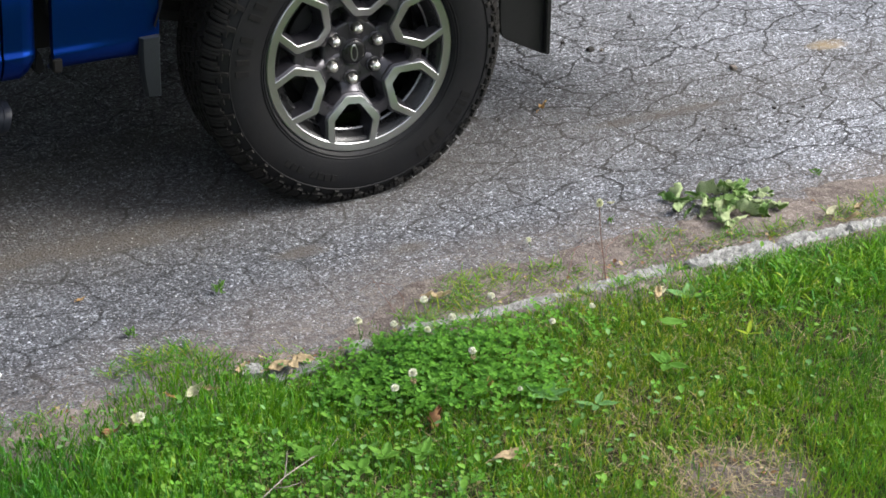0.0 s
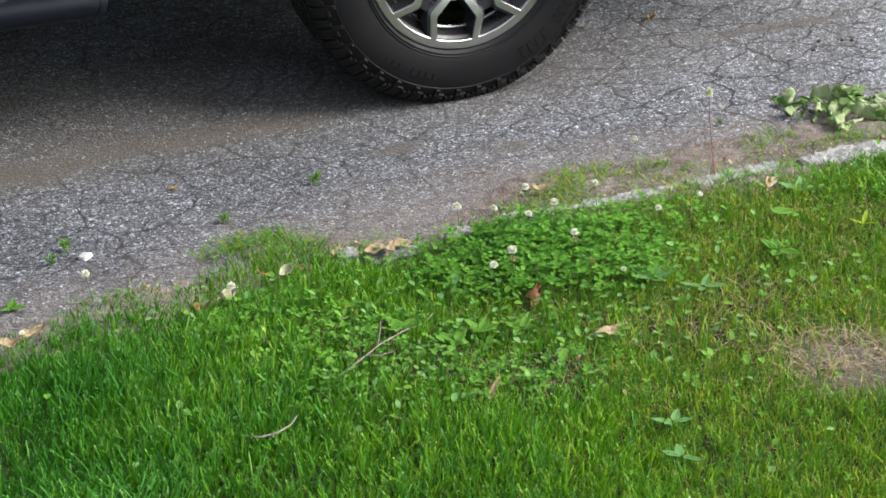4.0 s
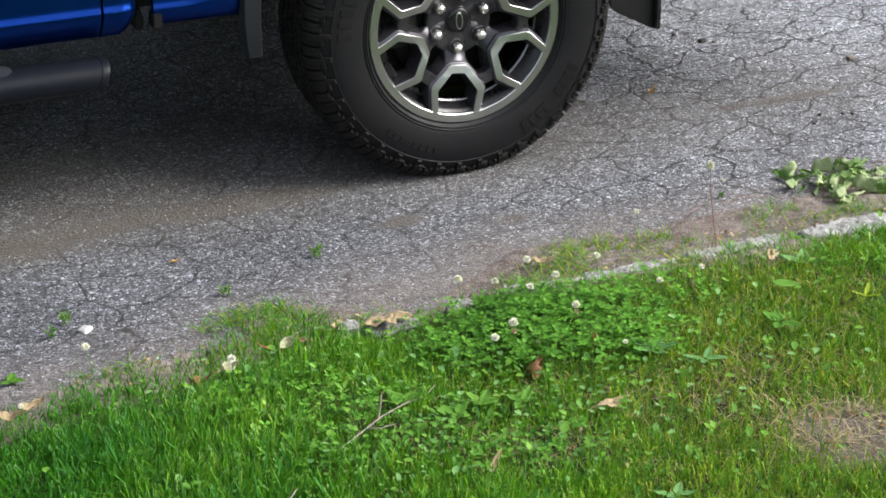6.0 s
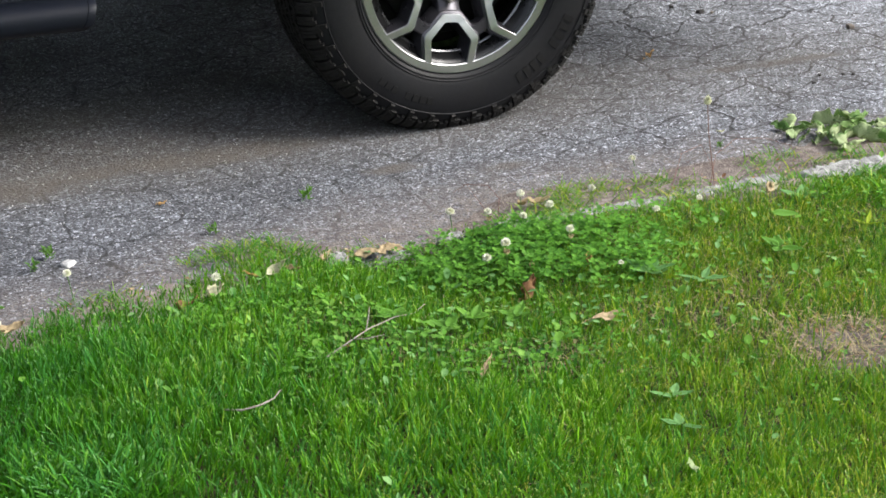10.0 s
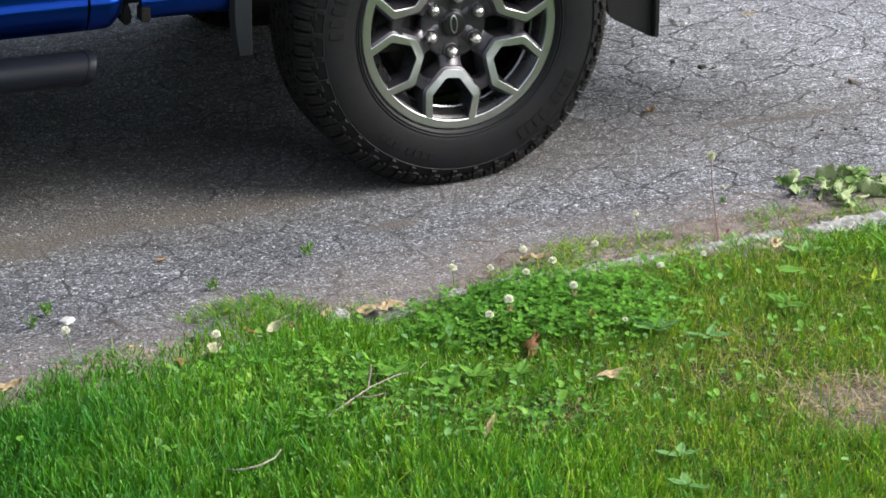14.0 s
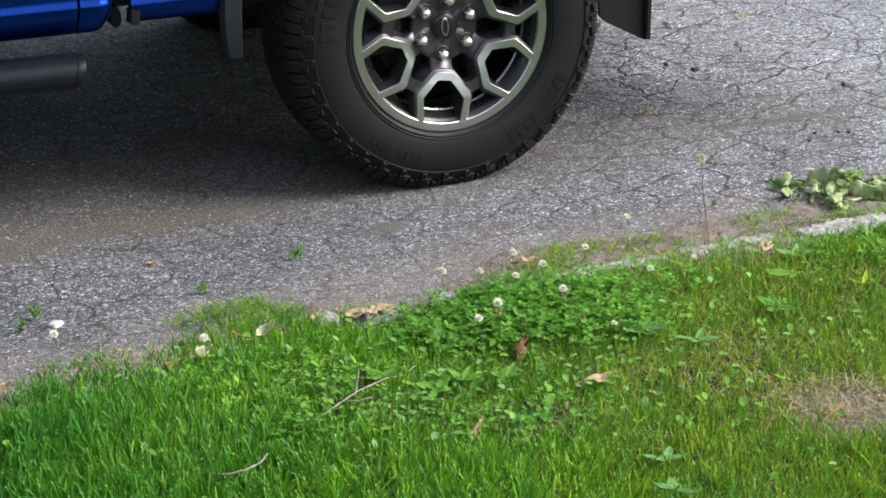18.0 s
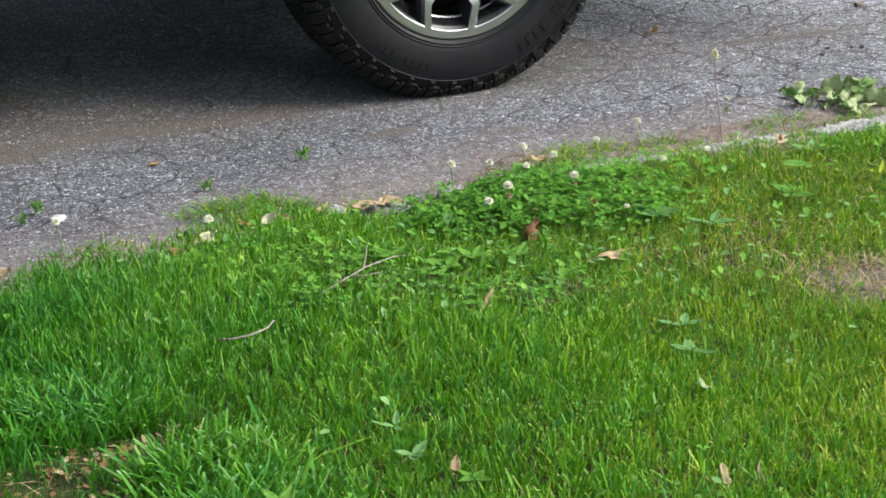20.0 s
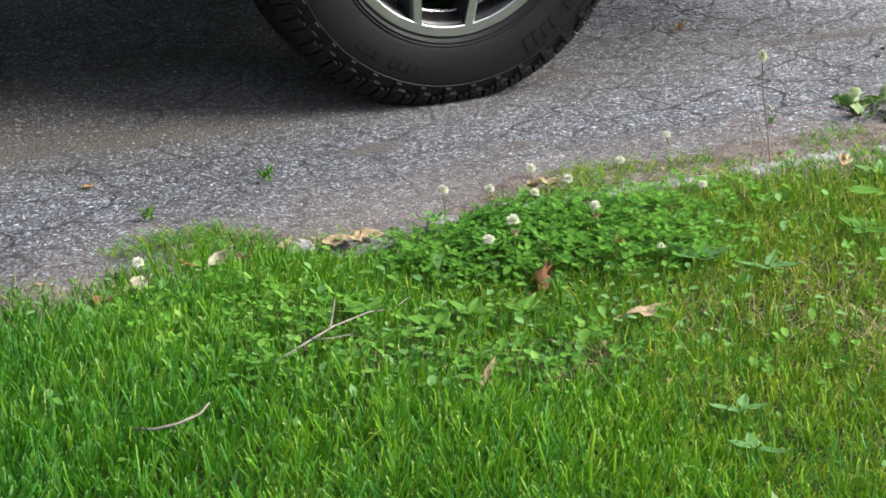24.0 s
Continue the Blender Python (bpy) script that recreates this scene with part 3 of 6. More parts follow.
def wheel(side):
    """Tyre, alloy rim, lug nuts and brake, round the origin; the outer face looks to -y."""
    w = empty("wheel", parent=truck)
    # carcass
    prof = [(0.236, -0.035), (0.2475, -0.047), (0.256, -0.0575), (0.275, -0.0635), (0.305, -0.0665), (0.335, -0.0645), (0.358, -0.056), (0.374, -0.042), (0.386, -0.02), (0.389, 0.0), (0.39, 0.075), (0.389, 0.15), (0.386, 0.17), (0.374, 0.192), (0.335, 0.2145), (0.28, 0.2135), (0.236, 0.185)]
    tyre = part("tyre", lathe(prof, 120), RUBBER, w, "black all-terrain tyre with chunky tread", smooth=True)
    bm = bmesh.new()
    n = 40
    da = 2 * math.pi / n
    # rows of zigzag blocks across the tread, each cut by a fine sipe
    for k in range(n):
        for y0, y1, off, skew in ((-0.006, 0.026, 0.1, 0.16), (0.033, 0.061, 0.35, -0.22), (0.067, 0.095, 0.05, 0.22), (0.101, 0.129, 0.4, -0.22), (0.136, 0.166, 0.15, 0.16)):
            for h, (f0, f1) in enumerate(((0.0, 0.19), (0.225, 0.44), (0.52, 0.70), (0.735, 0.94))):
                sk = skew if h < 2 else -skew
                b0, b1 = da * (k + off + f0), da * (k + off + f1)
                sector(bm, [(b0 - sk * da / 2, y0), (b1 - sk * da / 2, y0), (b1 + sk * da / 2, y1), (b0 + sk * da / 2, y1)], 0.386, 0.4015)
    # shoulder lugs: a long one in three siped fingers, then a short one, by turns
    for k in range(n):
        for sgn in (-1, 1):
            for f0, f1, deep in ((0.02, 0.15, 0.3), (0.175, 0.305, 0.6), (0.33, 0.46, 1.0), (0.56, 0.7, 0.75), (0.725, 0.9, 0.45)):
                path = [(0.4015, -0.012), (0.3965, -0.028), (0.387, -0.0415), (0.387 - 0.014 * (0.4 + deep), -0.0415 - 0.0125 * (0.4 + deep))]
                shoulder_lug(bm, da * (k + f0), da * (k + f1), path, 0.014, 0.075, sgn)
            # raised step on the upper sidewall behind every long lug
            for f0, f1, r_in in ((0.02, 0.3, 0.366), (0.3, 0.5, 0.352)):
                path = [(0.372, -0.0525), (0.364, -0.0585), (r_in, -0.0685 + (r_in - 0.35) * 0.55)]
                shoulder_lug(bm, da * (k + f0), da * (k + f1), path, 0.006, 0.075, sgn)
    bmesh.ops.recalc_face_normals(bm, faces=bm.faces)
    part("tread", bm, TREAD, tyre)
    for r0, y0, hh in ((0.2555, -0.0585, 0.0022), (0.262, -0.0615, 0.0012), (0.3445, -0.0625, 0.0012)):
        part("sidewall_ring", lathe([(r0, y0 + 0.003), (r0 + 0.0006, y0 - hh), (r0 + 0.003, y0 - hh), (r0 + 0.004, y0 + 0.003)], 90), RUBBER, tyre, smooth=True)
    # raised writing round the sidewall, as plain bars
    for a_mid, count, tall, step in ((136, 9, 0.03, 4.3), (-66, 8, 0.034, 5.2), (33, 8, 0.03, 4.6), (-150, 8, 0.018, 3.6)):
        for k in range(count):
            if k % 5 == 4:
                continue
            a = math.radians(a_mid + (k - count / 2) * step)
            bm = box(-0.0075, 0.0075, -0.0678, -0.064, 0.315 - tall / 2, 0.315 + tall / 2, 0.001)
            bmesh.ops.transform(bm, matrix=Matrix.Rotation(a, 4, "Y"), verts=bm.verts)
            part("raised_bar", bm, WORN_RUBBER, tyre)
    # rim: lip, barrel and face
    lip = [(RIM_R, -0.044), (RIM_R + 0.0008, -0.0515), (RIM_R - 0.002, -0.0535), (RIM_R - 0.0195, -0.0525), (RIM_R - 0.0215, -0.0505), (RIM_R - 0.023, -0.044), (RIM_R - 0.01, -0.038)]
    rim = part("rim", lathe(lip, 120, True), MACHINED, w, "machined silver rim lip", smooth=True)
    rim.data.set_sharp_from_angle(angle=radians(30))
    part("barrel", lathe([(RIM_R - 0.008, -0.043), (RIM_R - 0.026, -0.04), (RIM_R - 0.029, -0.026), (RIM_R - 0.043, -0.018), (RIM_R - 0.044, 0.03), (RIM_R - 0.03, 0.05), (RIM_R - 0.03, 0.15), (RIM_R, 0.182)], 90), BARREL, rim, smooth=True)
    part("barrel_step", lathe([(0.198, -0.010), (0.2, -0.0125), (0.2125, -0.0205), (0.214, -0.019), (0.214, -0.01)], 90, True), RIM_STEP, rim, "grey inner step of the rim", smooth=True)
    # five-sided arches with their feet on the lip: machined face, grooved edge and painted body
    out = [(-0.0625, 0.231), (-0.0705, 0.16), (-0.0675, 0.1525), (-0.0245, 0.1075), (-0.018, 0.1045), (0.018, 0.1045), (0.0245, 0.1075), (0.0675, 0.1525), (0.0705, 0.16), (0.0625, 0.231)]
    inn = [(0.0455, 0.231), (0.052, 0.1685), (0.050, 0.163), (0.0185, 0.1265), (0.0135, 0.1245), (-0.0135, 0.1245), (-0.0185, 0.1265), (-0.050, 0.163), (-0.052, 0.1685), (-0.0455, 0.231)]

    def grown(points, d):
        """The outline moved outwards by d, its feet staying at their radius."""
        res = []
        m = len(points)
        for i, (x, z) in enumerate(points):
            x0, z0 = points[max(i - 1, 0)]
            x1, z1 = points[min(i + 1, m - 1)]
            tx, tz = x1 - x0, z1 - z0
            ln = math.hypot(tx, tz)
            res.append((x - tz / ln * d, z + (tx / ln * d if 0 < i < m - 1 else 0.0)))
        return res

    def dish(r):
        """How far the face falls back towards the hub."""
        return 0.017 * max(0.0, (0.19 - r) / 0.09) ** 1.3

    for k in range(6):
        a = math.radians(60 * k + PHI)
        turn = Matrix.Rotation(a, 4, "Y")
        for nm, layers, mt, label in (
            ("spoke_face", ((0.0, 0.0, -0.0475), (0.0, 0.0, -0.0516), (-0.0011, -0.0011, -0.0527)), MACHINED, "machined silver arch face"),
            ("spoke", ((-0.0005, -0.0005, -0.0478), (0.0055, -0.0005, -0.0445), (0.0075, 0.0015, -0.036), (0.0125, 0.006, -0.012), (0.013, 0.0075, 0.004)), DARK_ALLOY, "dark grey painted spoke body"),
        ):
            bm = bmesh.new()
            rings = []
            for d_out, d_in, y in layers:
                rings.append([[bm.verts.new((x, y + dish(math.hypot(x, z)), z)) for x, z in grown(pts, d)] for pts, d in ((out, -d_out), (inn, -d_in))])
            for (o0, i0), (o1, i1) in zip(rings, rings[1:]):
                for line0, line1 in ((o0, o1), (i0, i1)):
                    for q in range(len(line0) - 1):
                        bm.faces.new((line0[q], line0[q + 1], line1[q + 1], line1[q]))
            for o0, i0 in (rings[0], rings[-1]):
                m = len(o0)
                for q in range(m - 1):
                    bm.faces.new((o0[q], o0[q + 1], i0[m - 2 - q], i0[m - 1 - q]))
            bmesh.ops.recalc_face_normals(bm, faces=bm.faces)
            bmesh.ops.transform(bm, matrix=turn, verts=bm.verts)
            piece = part(nm, bm, mt, rim, label, smooth=True)
            piece.data.set_sharp_from_angle(angle=radians(28))
        # arm rising from the hub to the arch
        bm = bmesh.new()
        rows = []
        for z, y, hw in ((0.03, -0.003, 0.0175), (0.06, -0.004, 0.030), (0.076, -0.0065, 0.0305), (0.086, -0.0115, 0.029), (0.095, -0.0185, 0.029), (0.102, -0.0255, 0.031), (0.109, -0.031, 0.034)):
            rows.append([bm.verts.new((px, py, z)) for px, py in ((-hw + 0.001, y + 0.04), (-hw, y + 0.006), (-hw + 0.004, y), (0, y - 0.001), (hw - 0.004, y), (hw, y + 0.006), (hw - 0.001, y + 0.04))])
        for p, q in zip(rows, rows[1:]):
            for i in range(6):
                bm.faces.new((p[i], p[i + 1], q[i + 1], q[i]))
        bmesh.ops.recalc_face_normals(bm, faces=bm.faces)
        if sum(f.normal.y for f in bm.faces) > 0:
            bmesh.ops.reverse_faces(bm, faces=bm.faces)
        bmesh.ops.transform(bm, matrix=turn, verts=bm.verts)
        part("arm", bm, DARK_ALLOY, rim, smooth=True)
        # web that ties two arches at their shoulders
        bm = slab([(-0.0235, 0.1365), (-0.006, 0.1445), (0.006, 0.1445), (0.0235, 0.1365), (0.022, 0.178), (0.013, 0.172), (-0.013, 0.172), (-0.022, 0.178)], -0.04, 0.0, 0.003)
        bmesh.ops.transform(bm, matrix=Matrix.Rotation(a + math.radians(30), 4, "Y"), verts=bm.verts)
        part("web", bm, DARK_ALLOY, rim)
        # lug nut: domed end, six flats, round seat
        bm = lathe([(0.0005, -0.0535), (0.0055, -0.0525), (0.0105, -0.0485), (0.0125, -0.043), (0.0128, -0.04)], 24)
        bmesh.ops.translate(bm, vec=(0.0665 * math.sin(a), 0.02, 0.0665 * math.cos(a)), verts=bm.verts)
        nut = part("lug_nut", bm, CHROME, rim, "polished steel lug nut", smooth=True)
        bm = lathe([(0.0128, -0.0425), (0.0142, -0.041), (0.0142, -0.018), (0.0172, -0.0165), (0.0172, -0.008)], 6)
        bmesh.ops.transform(bm, matrix=Matrix.Rotation(a * 1.7 + k, 4, "Y"), verts=bm.verts)
        bmesh.ops.translate(bm, vec=(0.0665 * math.sin(a), 0.02, 0.0665 * math.cos(a)), verts=bm.verts)
        part("nut_flats", bm, CHROME, nut)
        bm = lathe([(0.0165, -0.0265), (0.0185, -0.028), (0.0205, -0.0265), (0.0205, -0.016)], 24)
        bmesh.ops.translate(bm, vec=(0.0665 * math.sin(a), 0.018, 0.0665 * math.cos(a)), verts=bm.verts)
        part("nut_seat", bm, DARK_ALLOY, rim, smooth=True)
    part("hub_plate", lathe([(0.001, -0.002), (0.05, -0.0035), (0.07, -0.0055), (0.08, -0.0075), (0.0845, -0.004), (0.085, 0.028), (0.001, 0.028)], 48), DARK_ALLOY, rim, smooth=True)
    cap = part("hub_cap", lathe([(0.001, -0.012), (0.02, -0.0115), (0.029, -0.01), (0.0325, -0.006), (0.0325, 0.006)], 40), BARREL, rim, "gloss black centre cap", smooth=True)
    part("cap_ring", lathe([(0.0325, 0.0), (0.0325, -0.0065), (0.0345, -0.0068), (0.0352, -0.004), (0.0352, 0.0)], 48), DARK_ALLOY, cap, smooth=True)
    for grow, y, mt in ((1.0, -0.0125, MACHINED), (0.82, -0.0133, BARREL)):
        bm = lathe([(0.001, y - 0.001), (0.02 * grow, y - 0.0008), (0.0225 * grow, y), (0.0225 * grow, y + 0.003)], 32)
        bmesh.ops.scale(bm, vec=(1, 1, 0.42 if grow == 1 else 0.36), verts=bm.verts)
        bmesh.ops.transform(bm, matrix=Matrix.Rotation(math.radians(PHI + 80), 4, "Y"), verts=bm.verts)
        part("badge", bm, mt, cap, "small oval badge")
    # brake behind the spokes, darkened for shade; backing plate added to block light
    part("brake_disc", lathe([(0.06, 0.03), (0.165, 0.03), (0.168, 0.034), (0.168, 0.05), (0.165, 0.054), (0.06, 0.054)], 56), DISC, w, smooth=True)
    part("brake_caliper", slab([(-0.19, -0.06), (-0.1, -0.055), (-0.1, 0.055), (-0.19, 0.06), (-0.205, 0.0)], 0.012, 0.075, 0.008), STEEL, w)
    part("backing_plate", lathe([(0.05, 0.075), (0.19, 0.08), (0.212, 0.1), (0.205, 0.11), (0.05, 0.11)], 40), STEEL, w, smooth=True)
    return w


PHI = 7.0
rear_left = wheel(-1)
rear_left.matrix_basis = pose(0, 0.012, HUB)


LEAN = 0.062


def side_skin(x0, x1, zs, ys, step=0.06):
    """A pressed side panel that follows a section of (z, y) points from x0 to x1, 3 cm thick."""
    bm = bmesh.new()
    n = max(2, int((x1 - x0) / step) + 1)
    rows = []
    for i in range(n):
        x = x0 + (x1 - x0) * i / (n - 1)
        rows.append([bm.verts.new((x + LEAN * (z - 0.5), y, z)) for z, y in zip(zs, ys)] + [bm.verts.new((x + LEAN * (z - 0.5), y + 0.03, z)) for z, y in reversed(list(zip(zs, ys)))])
    m = len(rows[0])
    for a, b in zip(rows, rows[1:]):
        for k in range(m):
            bm.faces.new((a[k], a[(k + 1) % m], b[(k + 1) % m], b[k]))
    bm.faces.new(rows[0])
    bm.faces.new(rows[-1][::-1])
    bmesh.ops.recalc_face_normals(bm, faces=bm.faces)
    return bm


# lower body: a rocker that tucks under, a soft crease, then the door skin
CAB_Z = [0.47, 0.475, 0.495, 0.52, 0.535, 0.5425, 0.547, 0.56, 0.62, 0.66, 0.69, 0.76, 0.9, 1.2]
CAB_Y = [-0.005, -0.02, -0.042, -0.056, -0.061, -0.061, -0.0572, -0.0555, -0.0555, -0.0565, -0.05, -0.034, -0.03, -0.02]
BED_Z = [0.485, 0.49, 0.505, 0.528, 0.534, 0.541, 0.552, 0.61, 0.66, 0.69, 0.76, 0.95, 1.2, 1.38, 1.42]
BED_Y = [-0.015, -0.03, -0.045, -0.058, -0.058, -0.0545, -0.0528, -0.0525, -0.053, -0.046, -0.035, -0.03, -0.03, -0.025, 0.0]
cab = part("cab_side", side_skin(-0.878, -0.835, CAB_Z, CAB_Y, 0.02), PAINT, truck, smooth=False)
# rear corner of the cab turns in towards the gap
bm = bmesh.new()
turns = [(-0.835, 0.0), (-0.82, 0.003), (-0.808, 0.012), (-0.80, 0.03), (-0.797, 0.07), (-0.797, 0.14)]
rows = [[bm.verts.new((x + LEAN * (z - 0.5) - max(0.0, 0.53 - z) ** 1.4 * 0.9, y + dy, z)) for z, y in zip(CAB_Z, CAB_Y)] for x, dy in turns]
for a, b in zip(rows, rows[1:]):
    for k in range(len(a) - 1):
        bm.faces.new((a[k], a[k + 1], b[k + 1], b[k]))
bmesh.ops.recalc_face_normals(bm, faces=bm.faces)
part("cab_corner", bm, PAINT, truck, smooth=True)
rear_door = part("rear_door", side_skin(-1.92, -0.884, CAB_Z, CAB_Y), PAINT, truck)
part("front_door", side_skin(-2.98, -1.926, CAB_Z, CAB_Y), PAINT, truck)
for ob in (cab, rear_door):
    ob.data.shade_smooth()
    ob.data.set_sharp_from_angle(angle=radians(50))

# bed side with the wheel opening cut as an arc
def bed_side():
    bm = bmesh.new()
    r = 0.508
    cols = sorted(list(np.linspace(-0.765, -r - 0.0001, 8)) + list(-r * np.cos(np.linspace(0, math.pi, 41))) + list(np.linspace(r + 0.0001, 1.28, 14)))
    rows = []
    for x in cols:
        floor_z = 0.70 if x > r else 0.0
        if abs(x) <= r:
            floor_z = 0.60 + 0.34 * (1 - (abs(x) / r) ** 2.4) ** 0.5
            if x > 0:
                floor_z = max(floor_z, 0.70)
        fade = min(1.0, max(0.0, (-0.52 - x) / 0.17)) if x < 0 else 0.0
        line = []
        for z in BED_Z:
            z = max(z, floor_z)
            crease, plain = float(np.interp(z, BED_Z, BED_Y)), float(np.interp(z, (0.485, 0.51, 0.56, 0.66, 0.76, 1.38, 1.42), (-0.02, -0.036, -0.046, -0.05, -0.036, -0.025, 0.0)))
            line.append(bm.verts.new((x + LEAN * (z - 0.5) * min(1.0, max(0.0, (-0.6 - x) / 0.15)), plain + (crease - plain) * fade, z)))
        rows.append(line)
    for a, b in zip(rows, rows[1:]):
        for k in range(len(a) - 1):
            if (a[k + 1].co - a[k].co).length > 1e-5 or (b[k + 1].co - b[k].co).length > 1e-5:
                bm.faces.new((a[k], b[k], b[k + 1], a[k + 1]))
    bmesh.ops.remove_doubles(bm, verts=bm.verts, dist=1e-4)
    bmesh.ops.recalc_face_normals(bm, faces=bm.faces)
    if sum(f.normal.y for f in bm.faces) > 0:
        bmesh.ops.reverse_faces(bm, faces=bm.faces)
    geo = bmesh.ops.extrude_face_region(bm, geom=bm.faces[:])
    bmesh.ops.translate(bm, vec=(0, 0.025, 0), verts=[v for v in geo["geom"] if isinstance(v, bmesh.types.BMVert)])
    bmesh.ops.recalc_face_normals(bm, faces=bm.faces)
    return bm


bed = part("bed_side", bed_side(), PAINT, truck)
bed.data.shade_smooth()
bed.data.set_sharp_from_angle(angle=radians(40))

# wheel housing, frame rail, axle and floor above the ground
bm = lathe([(0.54, -0.06), (0.545, 0.32)], 48)
bmesh.ops.delete(bm, geom=[v for v in bm.verts if v.co.z < 0.12], context="VERTS")
part("wheel_housing", bm, STEEL, truck, smooth=True).matrix_basis = pose(0, 0, 0.42)
part("frame_rail", box(-4.0, 1.3, 0.42, 0.50, 0.50, 0.66, 0.01), STEEL, truck)
part("axle", tube([(0, 0.1, HUB), (0, 1.5, HUB)], 0.045, 14), STEEL, truck)
part("bed_floor", box(-0.76, 1.27, -0.05, 1.66, 0.74, 0.80, 0.005), STEEL, truck)
part("cab_floor", box(-3.9, -0.80, -0.02, 1.64, 0.50, 0.56, 0.005), STEEL, truck)

# mud flaps
fl = part("mud_flap", slab([(-0.006, 0.0), (-0.002, -0.02), (0.006, -0.031), (0.02, -0.041), (0.118, -0.093), (0.13, -0.096), (0.133, -0.092), (0.133, 0.32), (-0.008, 0.32), (-0.008, 0.02)], 0, 0.012, 0.003), FLAP_BLACK, truck, "black moulded rear mud flap")
fl.matrix_basis = pose(0.402, -0.02, 0.397)
bm = slab([(0, 0), (0.014, -0.003), (0.016, 0.41), (0.0, 0.41)], -0.016, 0.012, 0.003)
part("flap_rib", bm, FLAP_BLACK, fl).matrix_basis = pose(0.119, 0, -0.09)

# front deflector of the wheel opening, a curved grey tongue
bm = bmesh.new()
rows = []
for i in range(9):
    s = i / 8
    z = 0.538 - 0.157 * s
    x0, x1 = -0.558 + 0.0125 * s - 0.006 * math.sin(math.pi * s), -0.5105 + 0.0035 * s - 0.003 * math.sin(math.pi * s)
    y = -0.062 + 0.035 * s - 0.01 * math.sin(s * 2.2)
    rows.append([bm.verts.new(c) for c in ((x0, y + 0.012, z), (x0 + 0.006, y, z), (x1 - 0.004, y - 0.002, z), (x1, y + 0.008, z), (x1, y + 0.03, z), (x0, y + 0.03, z))])
for a, b in zip(rows, rows[1:]):
    for k in range(6):
        bm.faces.new((a[k], a[(k + 1) % 6], b[(k + 1) % 6], b[k]))
bm.faces.new(rows[0])
bm.faces.new(rows[-1][::-1])
bmesh.ops.recalc_face_normals(bm, faces=bm.faces)
part("arch_deflector", bm, FLAP_GREY, truck, "grey plastic deflector ahead of the wheel")
part("bed_bracket", slab([(-0.768, 0.49), (-0.746, 0.488), (-0.744, 0.522), (-0.766, 0.524)], -0.06, -0.02, 0.003), WORN_RUBBER, truck, "small black bracket at the cab gap")
part("cab_mount", slab([(-0.80, 0.478), (-0.782, 0.474), (-0.776, 0.5), (-0.785, 0.53), (-0.797, 0.525), (-0.803, 0.5)], -0.02, 0.05, 0.005), WORN_RUBBER, truck, "dusty grey body mount")

# running board: oval step bar with an end cap and a step pad
def oval_bar(stations):
    """An oval bar along x; each station is (x, scale), its end cut on the slant."""
    bm = bmesh.new()
    secs = []
    for x, s in stations:
        secs.append([bm.verts.new((x + (0.016 * math.sin(a) - 0.012 * math.cos(a)) * (x > -0.95), -0.03 + 0.055 * s * math.cos(a), 0.395 + 0.038 * s * math.copysign(abs(math.sin(a)) ** 0.8, math.sin(a)))) for a in (2 * math.pi * k / 28 for k in range(28))])
    for a, b in zip(secs, secs[1:]):
        for k in range(28):
            bm.faces.new((a[k], a[(k + 1) % 28], b[(k + 1) % 28], b[k]))
    bm.faces.new(secs[0])
    bm.faces.new(secs[-1][::-1])
    bmesh.ops.recalc_face_normals(bm, faces=bm.faces)
    return bm


bar = part("running_board", oval_bar(((-3.2, 1.0), (-1.3, 1.0), (-0.96, 1.0), (-0.912, 1.0))), PLASTIC, truck, "black oval step bar", smooth=True)
cap = part("end_cap", oval_bar(((-0.911, 1.02), (-0.899, 1.025), (-0.894, 0.99), (-0.892, 0.86), (-0.896, 0.6))), PLASTIC, bar, smooth=True)
for ob in (bar, cap):
    ob.data.set_sharp_from_angle(angle=radians(38))

# step pad and bracket of the running board
part("step_pad", slab([(-1.75, 0), (-1.10, 0), (-1.085, 0.012), (-1.09, 0.03), (-1.11, 0.036), (-1.75, 0.036)], 0, 0.006, 0.002), FLAP_GREY, bar, "grey ribbed step pad").matrix_basis = pose(0, -0.062, 0.427, -62)
part("bar_bracket", tube([(-1.35, -0.02, 0.395), (-1.35, 0.1, 0.44), (-1.35, 0.3, 0.52)], 0.02, 8), STEEL, bar)

# the far side and the upper body
WIDE = 1.79
for x, y, turn_z in ((0, WIDE, 180), (-3.68, WIDE, 180), (-3.68, 0, 0)):
    copy_thing(rear_left, pose(x, y, HUB, 0, 0, turn_z))
mirror = Matrix.Translation((0, WIDE, 0)) @ Matrix.Diagonal((1, -1, 1, 1))
for src in (bed, rear_door, cab):
    me = src.data.copy()
    me.transform(mirror)
    me.flip_normals()
    far = new(src.name.split(".")[0], me)
    far.parent = truck
part("cab_back", box(-0.83, -0.80, 0.06, WIDE - 0.06, 0.56, 1.2, 0.005), STEEL, truck)
part("bed_front", box(-0.755, -0.735, 0.0, WIDE, 0.6, 1.40, 0.005), STEEL, truck)
# added black block, stands in for the deep shade in the cab gap
part("gap_liner", box(-0.83, -0.70, 0.075, WIDE - 0.075, 0.5, 1.2, 0.004), FLAP_BLACK, truck)
part("tailgate", box(1.24, 1.28, -0.01, WIDE + 0.01, 0.72, 1.40, 0.008), PAINT, truck)
part("rear_bumper", slab([(1.26, 0.56), (1.42, 0.58), (1.44, 0.66), (1.40, 0.74), (1.26, 0.74)], -0.06, WIDE + 0.06, 0.01), CHROME, truck)
